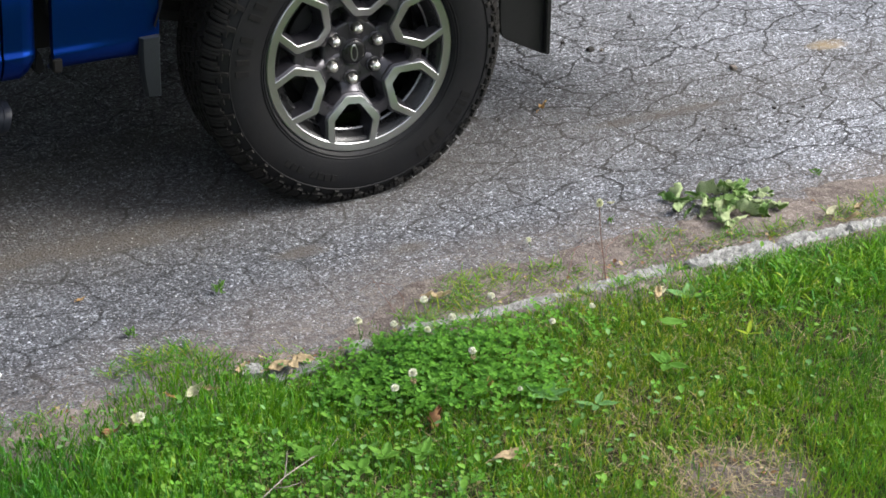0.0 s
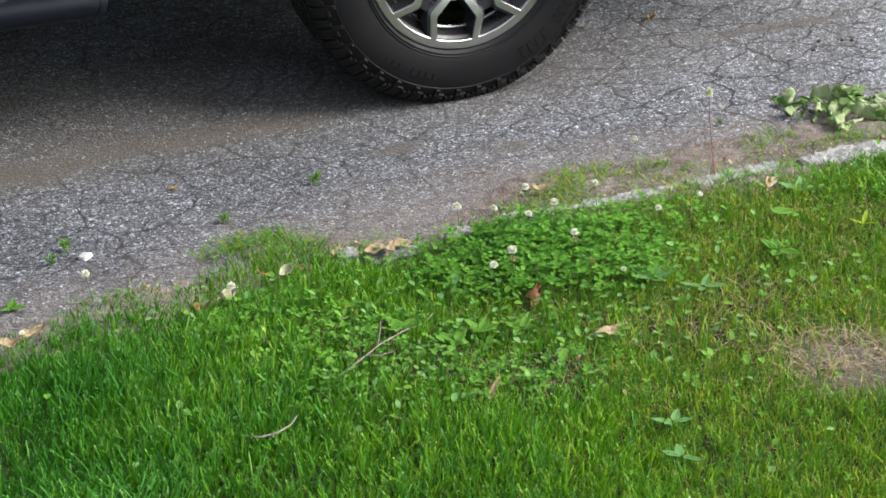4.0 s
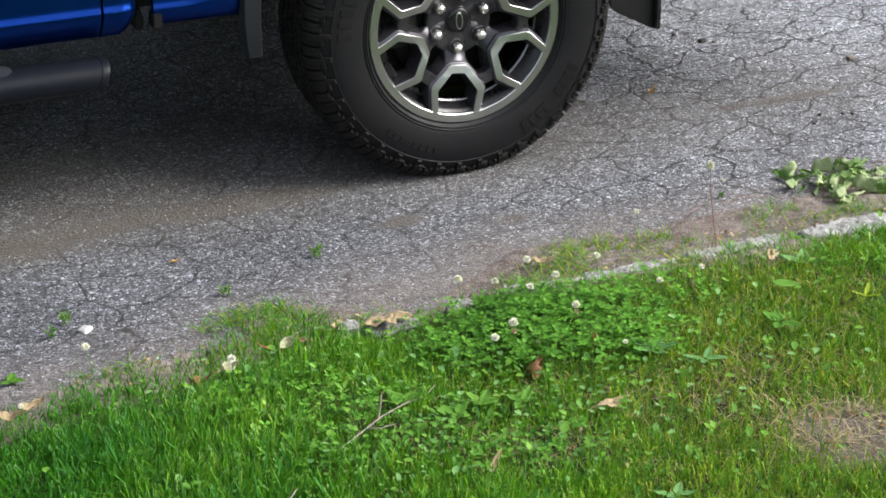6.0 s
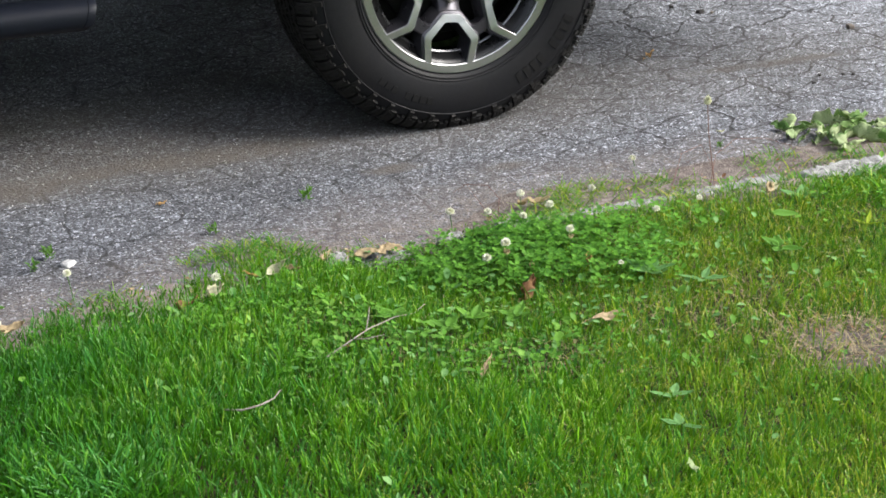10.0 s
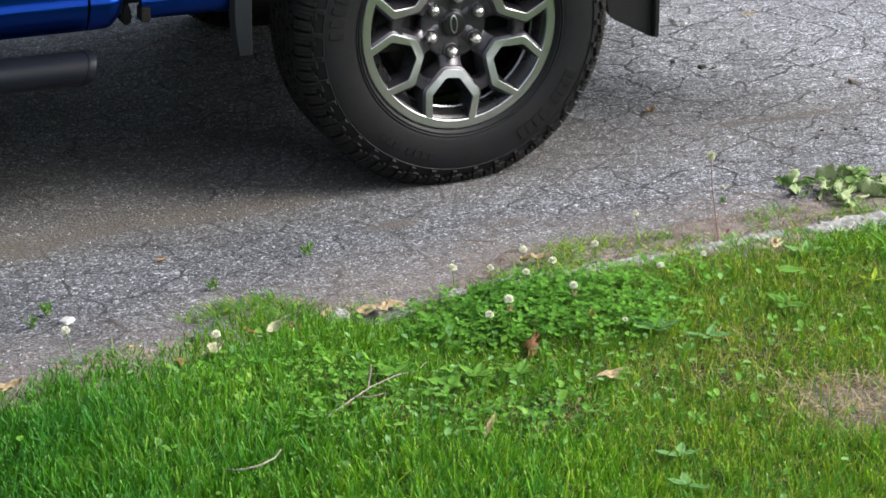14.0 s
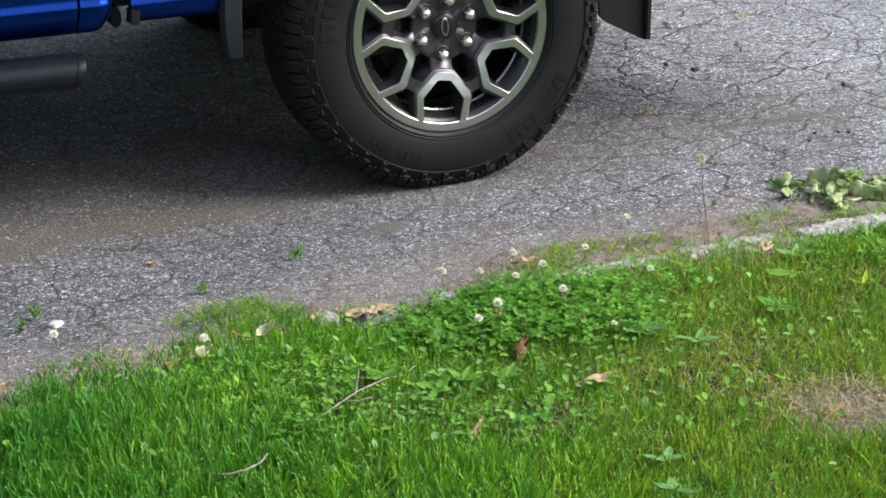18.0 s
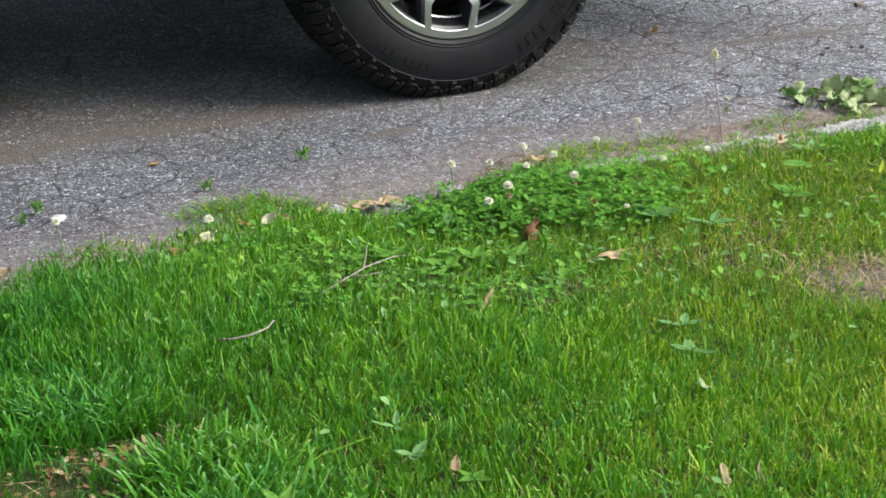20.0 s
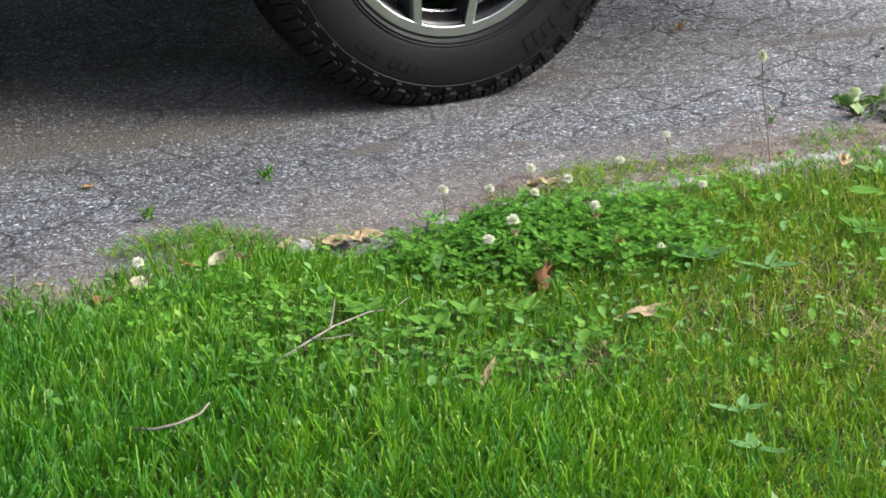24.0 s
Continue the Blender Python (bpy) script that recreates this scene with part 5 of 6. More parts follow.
# x, y, height over the soil, length, width, material, lobes, curl, crumple, turn, tilt, roll
FALLEN = (
    (-0.515, -0.772, 0.026, 0.07, 0.038, TAN_LEAF, 1.5, 0.1, 0.06, 10, 0, 12, "dry tan leaf lying on an edging stone"),
    (-0.455, -0.772, 0.026, 0.06, 0.034, TAN_LEAF, 0, 0.12, 0.06, -30, 5, 10, "dry tan leaf lying on an edging stone"),
    (-0.487, -0.786, 0.03, 0.072, 0.036, TAN_LEAF, 0, 0.1, 0.06, 60, 5, 10, "broken dry tan leaf lying on an edging stone"),
    (-0.590, -0.735, 0.015, 0.04, 0.024, TAN_LEAF, 0, 0.3, 0.14, 40, 0, 10, "small dry tan leaf on bare soil"),
    (-0.720, -0.823, 0.03, 0.05, 0.032, PALE_LEAF, 0, 0.4, 0.12, 10, -20, 25, "pale withered leaf caught in the grass"),
    (-0.686, -0.830, 0.03, 0.04, 0.02, TAN_LEAF, 0, 0.3, 0.12, -40, 0, 30, "pale withered leaf caught in the grass"),
    (-0.768, -0.818, 0.03, 0.035, 0.012, ORANGE_LEAF, 0, 0.3, 0.1, -50, 10, 10, "narrow dry orange leaf in the grass"),
    (-0.865, -0.878, 0.035, 0.04, 0.03, PALE_LEAF, 0, 0.4, 0.14, 20, 0, 30, "pale withered leaf beside a clover flower"),
    (-0.917, -0.868, 0.02, 0.055, 0.022, RUST_LEAF, 0, 0.3, 0.14, 15, 0, 15, "rust-brown dead leaf in the grass edge"),
    (-1.238, -0.814, 0.015, 0.055, 0.03, TAN_LEAF, 0, 0.3, 0.14, 10, 0, 12, "dry tan leaf on bare soil"),
    (-1.284, -0.864, 0.02, 0.06, 0.035, TAN_LEAF, 0, 0.3, 0.14, -15, 0, 12, "dry tan leaf on bare soil"),
    (-0.087, -0.598, 0.006, 0.042, 0.026, TAN_LEAF, 0, 0.35, 0.16, 25, 0, 20, "small curled dry tan leaf on the soil strip"),
    (-0.057, -0.612, 0.006, 0.06, 0.03, TAN_LEAF, 0, 0.3, 0.14, -12, 0, 20, "curled dry tan leaf on the soil strip"),
    (0.298, -0.966, 0.045, 0.05, 0.03, TAN_LEAF, 0, 0.3, 0.1, 60, 0, 35, "small tan leaf standing in the grass"),
    (0.322, -0.950, 0.045, 0.036, 0.022, PALE_LEAF, 0, 0.3, 0.1, 20, 0, 45, "small pale leaf standing in the grass"),
    (-0.345, -1.180, 0.016, 0.052, 0.036, RUST_LEAF, 2.5, 0.5, 0.26, 35, -15, 25, "crumpled brown dead leaf among clover"),
    (-0.285, -1.387, 0.03, 0.08, 0.032, TAN_LEAF, 1.0, 0.1, 0.06, 8, 0, 15, "lobed tan leaf lying on thin grass"),
    (-0.577, -1.510, 0.026, 0.06, 0.022, TAN_LEAF, 1.5, 0.3, 0.12, 50, -8, 20, "curled tan-brown leaf beside bare soil"),
    (-0.603, -2.301, 0.03, 0.036, 0.022, TAN_LEAF, 0, 0.15, 0.06, 80, -30, 10, "small tan leaf standing in the lawn"),
    (-0.880, -2.107, 0.03, 0.03, 0.018, TAN_LEAF, 0, 0.3, 0.1, 60, -20, 15, "small tan leaf in deep grass"),
    (-1.335, -2.401, 0.052, 0.045, 0.02, PALE_LEAF, 0, 0.25, 0.1, 100, -45, 10, "pale dry leaf standing in deep grass"),
    (-1.303, -2.414, 0.048, 0.05, 0.02, PALE_LEAF, 0, 0.3, 0.1, 25, -15, 25, "pale dry leaf lying in deep grass"),
    (-1.427, -2.250, 0.05, 0.022, 0.016, YELLOW_LEAF, 0, 0.2, 0.06, 70, -30, 10, "small yellow leaf above the grass"),
    (-0.457, -1.993, 0.03, 0.042, 0.024, UNDERSIDE, 1.0, 0.1, 0.06, 75, 5, 20, "pale withered leaf lying on the lawn"),
    (-0.555, -2.306, 0.025, 0.028, 0.01, TAN_LEAF, 0, 0.2, 0.1, 80, -20, 10, "narrow tan leaf in the lawn"),
    (-0.202, -1.139, 0.04, 0.03, 0.018, ORANGE_LEAF, 0, 0.3, 0.14, 70, -20, 20, "small orange leaf among clover"),
    (-0.305, -1.108, 0.035, 0.026, 0.014, TAN_LEAF, 0, 0.3, 0.14, 80, -30, 20, "small tan leaf among clover"),
    (-0.800, -0.247, 0.003, 0.026, 0.012, ORANGE_LEAF, 0, 0.2, 0.1, 20, 0, 0, "tiny orange leaf on the asphalt"),
    (-1.235, -1.772, 0.006, 0.03, 0.02, RUST_LEAF, 0, 0.3, 0.1, 40, 0, 10, "small rust-brown leaf on a bare patch"),
    (-1.290, -1.820, 0.006, 0.035, 0.016, TAN_LEAF, 0, 0.3, 0.1, -20, 0, 10, "small tan leaf on a bare patch"),
    (-1.340, -1.800, 0.006, 0.028, 0.016, RUST_LEAF, 0, 0.3, 0.1, 80, 0, 10, "small rust-brown leaf on a bare patch"),
    (0.690, 0.275, 0.003, 0.065, 0.022, ORANGE_LEAF, 2.0, 0.2, 0.1, 40, 0, 0, "ragged dry yellow leaf on the asphalt"),
    (1.465, 1.061, 0.003, 0.07, 0.016, TAN_LEAF, 0, 0.2, 0.08, -25, 0, 0, "narrow dry tan leaf on the asphalt"),
    (0.560, -0.336, 0.004, 0.02, 0.014, PALE_LEAF, 0, 0.2, 0.1, 0, 0, 0, "tiny pale leaf on the asphalt"),
    (0.281, -1.069, 0.03, 0.062, 0.03, PALE_WEED, -1, 0.05, 0.02, -28, 0, 14, "fresh pale green leaf lying on the grass"),
    (1.003, -0.656, 0.01, 0.05, 0.03, PALE_LEAF, 0, 0.4, 0.14, 20, 0, 20, "pale curled leaf on the soil strip"),
    (1.081, -0.662, 0.01, 0.05, 0.02, TAN_LEAF, 0, 0.3, 0.14, 30, 0, 15, "dry tan leaf on the soil strip"),
    (1.014, -0.718, 0.01, 0.06, 0.016, TAN_LEAF, 0, 0.2, 0.14, -10, 0, 15, "dry tan leaf on the soil strip"),
)
for k, (x, y, up, ln, wd, mt, lobes, curl, crum, tz, ty, tx, label) in enumerate(FALLEN):
    dead_leaf(x, y, on_land(x, y, up), ln * 0.88, wd * 0.9, mt, label, 0 if lobes < 0 else max(lobes, 1.0), curl * 1.3, crum * 1.7, tz, ty, tx, k + 1)

# heap of wilted maple-like leaves at the edge of the asphalt
heap = empty("leaf_heap", pose(0.842, -0.492, 0.0, 0, 0, -9))
tagged(heap, "heap of wilted curled green leaves on the driveway edge", "leaf heap")
shapes = []
for k in range(8):
    bm = leaf_shape(0.135 + 0.02 * (k % 3), 0.064 + 0.016 * (k % 2), 3.4 + 0.6 * (k % 4), 0.3 + 0.2 * (k % 3), 0.36, 0.75 + 0.25 * (k % 2), 40 + k, 23, 11)
    # curled along its length like a drying leaf, one margin rolled over
    for v in bm.verts:
        ang = 1.9 * v.co.x / 0.13 * (1 if k % 2 else -0.7)
        v.co.y, v.co.z = v.co.y * math.cos(ang) - v.co.z * math.sin(ang), v.co.y * math.sin(ang) + v.co.z * math.cos(ang)
    low = min(v.co.z for v in bm.verts)
    bmesh.ops.translate(bm, vec=(0, 0, -low), verts=bm.verts)
    me = bpy.data.meshes.new("wilted_leaf")
    bm.to_mesh(me)
    bm.free()
    me.materials.append(WILTED)
    me.materials.append(UNDERSIDE)
    me.shade_smooth()
    shapes.append(me)
rl = random.Random(5)
spots = [(-0.15, 0.075), (-0.14, 0.03), (-0.10, 0.05), (-0.085, -0.005), (-0.05, 0.055), (-0.055, -0.035), (-0.02, 0.02), (0.01, 0.075), (0.045, 0.1), (0.06, 0.045), (0.03, -0.03), (0.075, 0.0), (0.10, 0.05), (0.125, -0.015), (0.10, -0.06), (0.055, -0.065), (0.15, 0.02), (-0.03, -0.075), (0.16, -0.04), (0.0, 0.0), (0.09, 0.085), (-0.12, 0.09), (-0.13, 0.0), (-0.07, 0.02), (0.02, 0.045), (0.05, 0.015), (0.13, 0.045), (-0.01, -0.04), (0.085, -0.03), (0.06, 0.075), (-0.06, -0.1), (-0.03, -0.115)]
for k, (dx, dy) in enumerate(spots):
    dx = -0.155 + (dx + 0.155) * 0.76
    flip = 180 if k % 5 in (1, 3) else 0
    ob = new("wilted_leaf", shapes[k % 8])
    ob.parent = heap
    x, y = 0.842 + dx, -0.492 + dy - 0.15 * dx
    ob.matrix_basis = pose(dx, dy, on_land(x, y, 0.001 + 0.004 * (k % 3) + (0.022 if flip else 0.0)), flip + rl.uniform(-30, 30), rl.uniform(-16, 16), rl.uniform(0, 360)) @ Matrix.Scale(rl.uniform(0.36, 0.6), 4) @ Matrix.Diagonal((1, 0.8, 0.72, 1))

# broad weeds: rosettes of plantain and dock leaves
def rosette(x, y, leaves, length, width, material, label, seed, rise=35.0, up=0.0, arc=(0, 360)):
    w = empty("broadleaf_weed", pose(x, y, on_land(x, y, up)))
    tagged(w, label, "weed", "broad-leaved weeds")
    r = random.Random(seed)
    for k in range(leaves):
        ln = length * r.uniform(0.75, 1.1)
        ob = part("leaf", leaf_shape(ln, width * r.uniform(0.8, 1.1), 0, 0.1, 0.05, 0.22, seed + k, 11), material, w, smooth=True)
        a = arc[0] + (arc[1] - arc[0]) * (k + r.uniform(0.2, 0.8)) / leaves
        ob.matrix_basis = pose(0, 0, 0.004, 0, 0, a) @ pose(0, 0, 0, 0, -rise * r.uniform(0.3, 0.75), 0) @ pose(ln * 0.56, 0, 0)
    return w


WEEDS = (
    (0.399, -0.947, 4, 0.062, 0.04, GREY_GREEN, 38, "broad plantain weed beside the kerb stones"),
    (0.175, -1.214, 4, 0.055, 0.035, BROAD, 22, "broad green weed in the lawn"),
    (-0.110, -1.216, 5, 0.065, 0.036, GREY_GREEN, 28, "broad green weed beside the clover patch"),
    (-0.037, -1.290, 4, 0.055, 0.02, GREY_GREEN, 26, "narrow grey-green weed in thin grass"),
    (-0.426, -1.302, 4, 0.05, 0.03, BROAD, 35, "bright broad weed in the lawn"),
    (-0.496, -1.278, 4, 0.045, 0.028, BROAD, 35, "bright broad weed in the lawn"),
    (-0.558, -1.305, 4, 0.05, 0.03, BROAD, 30, "bright broad weed beside the grey twig"),
    (-0.624, -1.213, 4, 0.045, 0.03, BROAD, 30, "bright broad weed beside the grey twig"),
    (-0.908, -2.037, 4, 0.045, 0.024, GREY_GREEN, 50, "tall broad weed in deep grass"),
    (-0.893, -1.931, 3, 0.045, 0.016, GREY_GREEN, 50, "narrow upright weed in deep grass"),
    (-1.116, -2.124, 4, 0.055, 0.03, BROAD, 55, "broad weed in deep grass"),
    (-1.169, -2.292, 4, 0.05, 0.03, BROAD, 50, "broad weed in deep grass"),
    (-0.586, -2.457, 4, 0.055, 0.026, GREY_GREEN, 25, "broad weed above short lawn grass"),
    (-0.839, -2.585, 3, 0.06, 0.035, CLOVER, 35, "broad weed above short lawn grass"),
    (-0.869, -2.144, 4, 0.035, 0.02, BROAD, 20, "small round-leaved weed in the lawn"),
    (-0.345, -1.733, 4, 0.05, 0.024, GREY_GREEN, 30, "grey-green weed lying in the lawn"),
    (-0.390, -1.843, 3, 0.05, 0.024, GREY_GREEN, 25, "grey-green weed lying in the lawn"),
    (-1.443, -2.218, 3, 0.034, 0.03, YELLOW_LEAF, 40, "yellow-green broad weed at a bare patch"),
    (-1.255, -0.662, 3, 0.034, 0.026, BROAD, 25, "bright broad weed at the asphalt edge"),
    (0.400, -1.179, 4, 0.04, 0.012, YELLOW_LEAF, 55, "yellow-green weed tuft in the lawn"),
    (-0.517, -0.740, 4, 0.03, 0.022, BROAD, 25, "small broad weed beside an edging stone"),
    (-0.282, -0.776, 5, 0.035, 0.025, BROAD, 25, "small broad weed at the end of the kerb"),
)
for k, (x, y, nl, ln, wd, mt, rise, label) in enumerate(WEEDS):
    small = 0.72 if y < -1.6 else 0.85
    rosette(x, y, nl, ln * small, wd * small, mt, label, 100 + 7 * k, rise * small, 0.03 if y < -1.9 and x < -1.1 else 0.022 if y < -1.0 else 0.0)

# weeds rooted in cracks of the asphalt
for k, (x, y, s) in enumerate(((-0.503, -0.352, 1.15), (-1.096, -0.453, 1.05), (-1.135, -0.5, 0.8), (-0.748, -0.46, 0.9), (1.127, -0.424, 0.9), (0.503, -0.427, 0.5))):
    w = empty("crack_weed", pose(x, y, 0.0))
    tagged(w, "tiny green weed growing in an asphalt crack", "weed", "crack weeds")
    r = random.Random(60 + k)
    for i in range(26):
        ln = r.uniform(0.009, 0.016) * s
        ob = part("leaf", leaf_shape(ln, ln * 0.42, 0, 0.15, 0.04, 0.25, i, 6), PALE_WEED if i % 3 else BROAD, w, smooth=True)
        up = r.random()
        ob.matrix_basis = pose(r.gauss(0, 0.006) * s, r.gauss(0, 0.006) * s, 0.003 + 0.02 * up * s, 0, 0, r.uniform(0, 360)) @ pose(0, 0, 0, 0, -r.uniform(10, 70), 0) @ pose(ln * 0.55, 0, 0)
    part("stem", tube([(-0.01, 0, -0.003), (0, 0.003, 0.012), (0.012, 0, 0.022)], 0.0009, 5), GREEN_STEM, w)


# ---- clover ----
def trefoils(name, x, y, height, size, material):
    """Clover leaves of three rounded leaflets each, on their stalks."""
    n = len(x)
    z0 = land(x, y)
    lean = rng.normal(0, 0.25, (n, 2)) * height[:, None]
    top = np.stack([x + lean[:, 0], y + lean[:, 1], z0 + height], 1)
    yaw = rng.uniform(0, 2 * np.pi, n)
    tip = rng.normal(0, 0.22, (n, 2))
    # outline of one leaflet: along, across, lift
    shape = np.array([[0.05, 0, 0], [0.4, 0.3, 0.05], [0.8, 0.44, 0.1], [1.05, 0.24, 0.1], [0.98, 0, 0.0], [1.05, -0.24, 0.1], [0.8, -0.44, 0.1], [0.4, -0.3, 0.05], [0.55, 0, -0.03]])
    V, F = [], []
    fan = np.array([[8, i, (i + 1) % 8] for i in range(8)])
    for k in range(3):
        a = yaw + k * 2 * np.pi / 3
        c, s = np.cos(a)[:, None], np.sin(a)[:, None]
        px, py = shape[:, 0] * size[:, None], shape[:, 1] * size[:, None]
        dx, dy = c * px - s * py, s * px + c * py
        dz = shape[:, 2] * size[:, None] + dx * tip[:, :1] + dy * tip[:, 1:] + 0.12 * px
        V.append(np.stack([top[:, :1] + dx, top[:, 1:2] + dy, top[:, 2:] + dz], 2))
        F.append((np.arange(n)[:, None, None] * 9 + fan) + k * n * 9)
    verts = np.concatenate([v.reshape(-1, 3) for v in V])
    faces = np.concatenate([f.reshape(-1, 3) for f in F])
    # stalks as thin three-sided slips
    b = len(verts)
    w = 0.0006
    foot = np.stack([x, y, z0], 1)
    st = np.stack([foot + [w, 0, 0], foot + [-w, w, 0], foot + [0, -w, 0], top], 1).reshape(-1, 3)
    i = (np.arange(n) * 4)[:, None] + b
    faces = np.concatenate([faces, i + [0, 1, 3], i + [1, 2, 3], i + [2, 0, 3]])
    return sheet(name, np.concatenate([verts, st]), faces, material, smooth=True)


def around(n, spots):
    """Places thrown about several centres, each (x, y, spread x, spread y, share)."""
    share = np.array([s[4] for s in spots], float)
    pick = rng.choice(len(spots), n, p=share / share.sum())
    c = np.array([s[:4] for s in spots])[pick]
    return c[:, 0] + rng.uniform(-1, 1, n) * c[:, 2] + rng.normal(0, 0.2, n) * c[:, 2], c[:, 1] + rng.uniform(-1, 1, n) * c[:, 3] + rng.normal(0, 0.2, n) * c[:, 3]


CLOVER_SPOTS = ((-0.317, -0.918, 0.16, 0.1, 3.6), (-0.188, -1.043, 0.16, 0.13, 4), (-0.362, -1.028, 0.12, 0.1, 2), (-0.041, -0.973, 0.16, 0.1, 1.0), (-0.157, -1.167, 0.1, 0.07, 0.8), (-0.763, -1.225, 0.13, 0.13, 0.8), (-0.814, -1.037, 0.13, 0.1, 0.7), (-0.476, -1.480, 0.14, 0.06, 0.5), (-0.688, -1.388, 0.15, 0.08, 0.4))
x, y = around(2050, CLOVER_SPOTS)
ok = y < np.where(x > -0.2, kerb_line(x) - 0.03, edge(x) - 0.06)
x, y = x[ok], y[ok]
n = len(x)
patch = np.hypot((x + 0.2) / 0.3, (y + 1.0) / 0.2) < 1
clover = trefoils("clover", x, y, np.where(patch, rng.uniform(0.022, 0.052, n) * np.clip(0.5 + 3 * (-0.78 - y), 0.5, 1), rng.uniform(0.018, 0.045, n)), rng.uniform(0.006, 0.0118, n), CLOVER)
tagged(clover, "patch of low green clover leaves in the lawn", "clover", kind="stuff")
x, y = around(380, ((-0.850, -1.702, 0.6, 0.9, 0.5), (-0.006, -1.277, 0.5, 0.5, 1), (-0.783, -2.467, 0.22, 0.1, 0.6), (-1.280, -2.309, 0.12, 0.1, 0.25), (-0.824, -2.548, 0.2, 0.1, 0.4)))
ok = y < np.where(x > -0.2, kerb_line(x) - 0.03, edge(x) - 0.1)
x, y = x[ok], y[ok]
n = len(x)
clover_b = trefoils("clover", x, y, rng.uniform(0.02, 0.042, n), rng.uniform(0.005, 0.0095, n), CLOVER)
tagged(clover_b, "scattered clover leaves through the grass", "clover", kind="stuff")


def small_leaves(name, x, y, height, size, material):
    """Small oval leaves, each on its own short stalk and tilted its own way."""
    n = len(x)
    outline = np.array([[0, 0.08], [0.3, 0.34], [0.65, 0.36], [1, 0.05], [0.65, -0.36], [0.3, -0.34], [0.5, 0]])
    a = rng.uniform(0, 2 * np.pi, n)[:, None]
    px, py = outline[:, 0] * size[:, None], outline[:, 1] * size[:, None]
    dx, dy = np.cos(a) * px - np.sin(a) * py, np.sin(a) * px + np.cos(a) * py
    dz = px * rng.normal(0.25, 0.35, (n, 1)) + np.abs(py) * 0.35
    foot = np.stack([x, y, land(x, y)], 1)
    top = foot + np.stack([rng.normal(0, 0.2, n) * height, rng.normal(0, 0.2, n) * height, height], 1)
    v = top[:, None] + np.stack([dx, dy, dz], 2)
    w = 0.0007
    stalk = np.stack([foot + [w, 0, 0], foot + [-w, w, 0], foot + [0, -w, 0], top], 1)
    i = (np.arange(n) * 11)[:, None]
    f = np.concatenate([i + [6, k, (k + 1) % 6] for k in range(6)] + [i + [7, 8, 10], i + [8, 9, 10], i + [9, 7, 10]])
    return sheet(name, np.concatenate([v, stalk], 1).reshape(-1, 3), f, material, smooth=True)


for mt, count, lo, hi, label in ((GREY_GREEN, 560, 0.005, 0.019, "small grey-green oval weed leaves low in the lawn"), (BROAD, 560, 0.005, 0.021, "small bright green oval weed leaves low in the lawn")):
    x, y = around(count, ((-0.7, -1.25, 0.4, 0.3, 3), (-0.3, -1.3, 0.4, 0.25, 2), (-0.85, -2.45, 0.3, 0.16, 0.7), (-0.7, -1.9, 0.7, 0.5, 0.45), (0.3, -1.1, 0.5, 0.25, 1.2), (-0.65, -0.85, 0.4, 0.1, 0.8)))
    ok = y < np.where(x > -0.2, kerb_line(x) - 0.03, edge(x) - 0.08)
    x, y = x[ok], y[ok]
    n = len(x)
    tagged(small_leaves("weed_leaves", x, y, rng.uniform(0.012, 0.04, n), rng.uniform(lo, hi, n), mt), label, "weeds", kind="stuff")


x, y = around(260, ((-0.763, -1.225, 0.16, 0.13, 3), (-0.68, -1.36, 0.16, 0.06, 1.2), (-0.5, -1.45, 0.14, 0.05, 1), (-0.85, -1.08, 0.12, 0.08, 1), (-0.45, -1.27, 0.1, 0.05, 0.6)))
n = len(x)
tagged(small_leaves("weed_leaves", x, y, rng.uniform(0.02, 0.042, n), rng.uniform(0.007, 0.017, n), PALE_WEED), "pale yellow-green oval weed leaves among the grass", "weeds", kind="stuff")


def florets(radius, seed, count=70):
    """A round clover head of many narrow upturned florets."""
    bm = bmesh.new()
    r = random.Random(seed)
    for k in range(count):
        u = (k + 0.5) / count
        el = math.asin(1 - 1.55 * u)
        az = k * 2.39996
        d = Vector((math.cos(az) * math.cos(el), math.sin(az) * math.cos(el), math.sin(el) * 0.95))
        s = d.cross(Vector((0.1, 0.2, 1))).normalized() * radius * 0.16
        t = s.cross(d).normalized() * radius * 0.12
        L = radius * r.uniform(0.85, 1.1)
        base = d * radius * 0.25
        a, b, c = bm.verts.new(base + s * 0.4), bm.verts.new(base - s * 0.4), bm.verts.new(base + t)
        e, f, g = bm.verts.new(d * L * 0.8 + s), bm.verts.new(d * L * 0.8 - s), bm.verts.new(d * L * 0.75 + t * 1.6)
        h = bm.verts.new(d * L + Vector((0, 0, radius * 0.12)))
        for q in ((a, b, f, e), (b, c, g, f), (c, a, e, g), (e, f, h), (f, g, h), (g, e, h)):
            bm.faces.new(q)
    bmesh.ops.recalc_face_normals(bm, faces=bm.faces)
    return bm


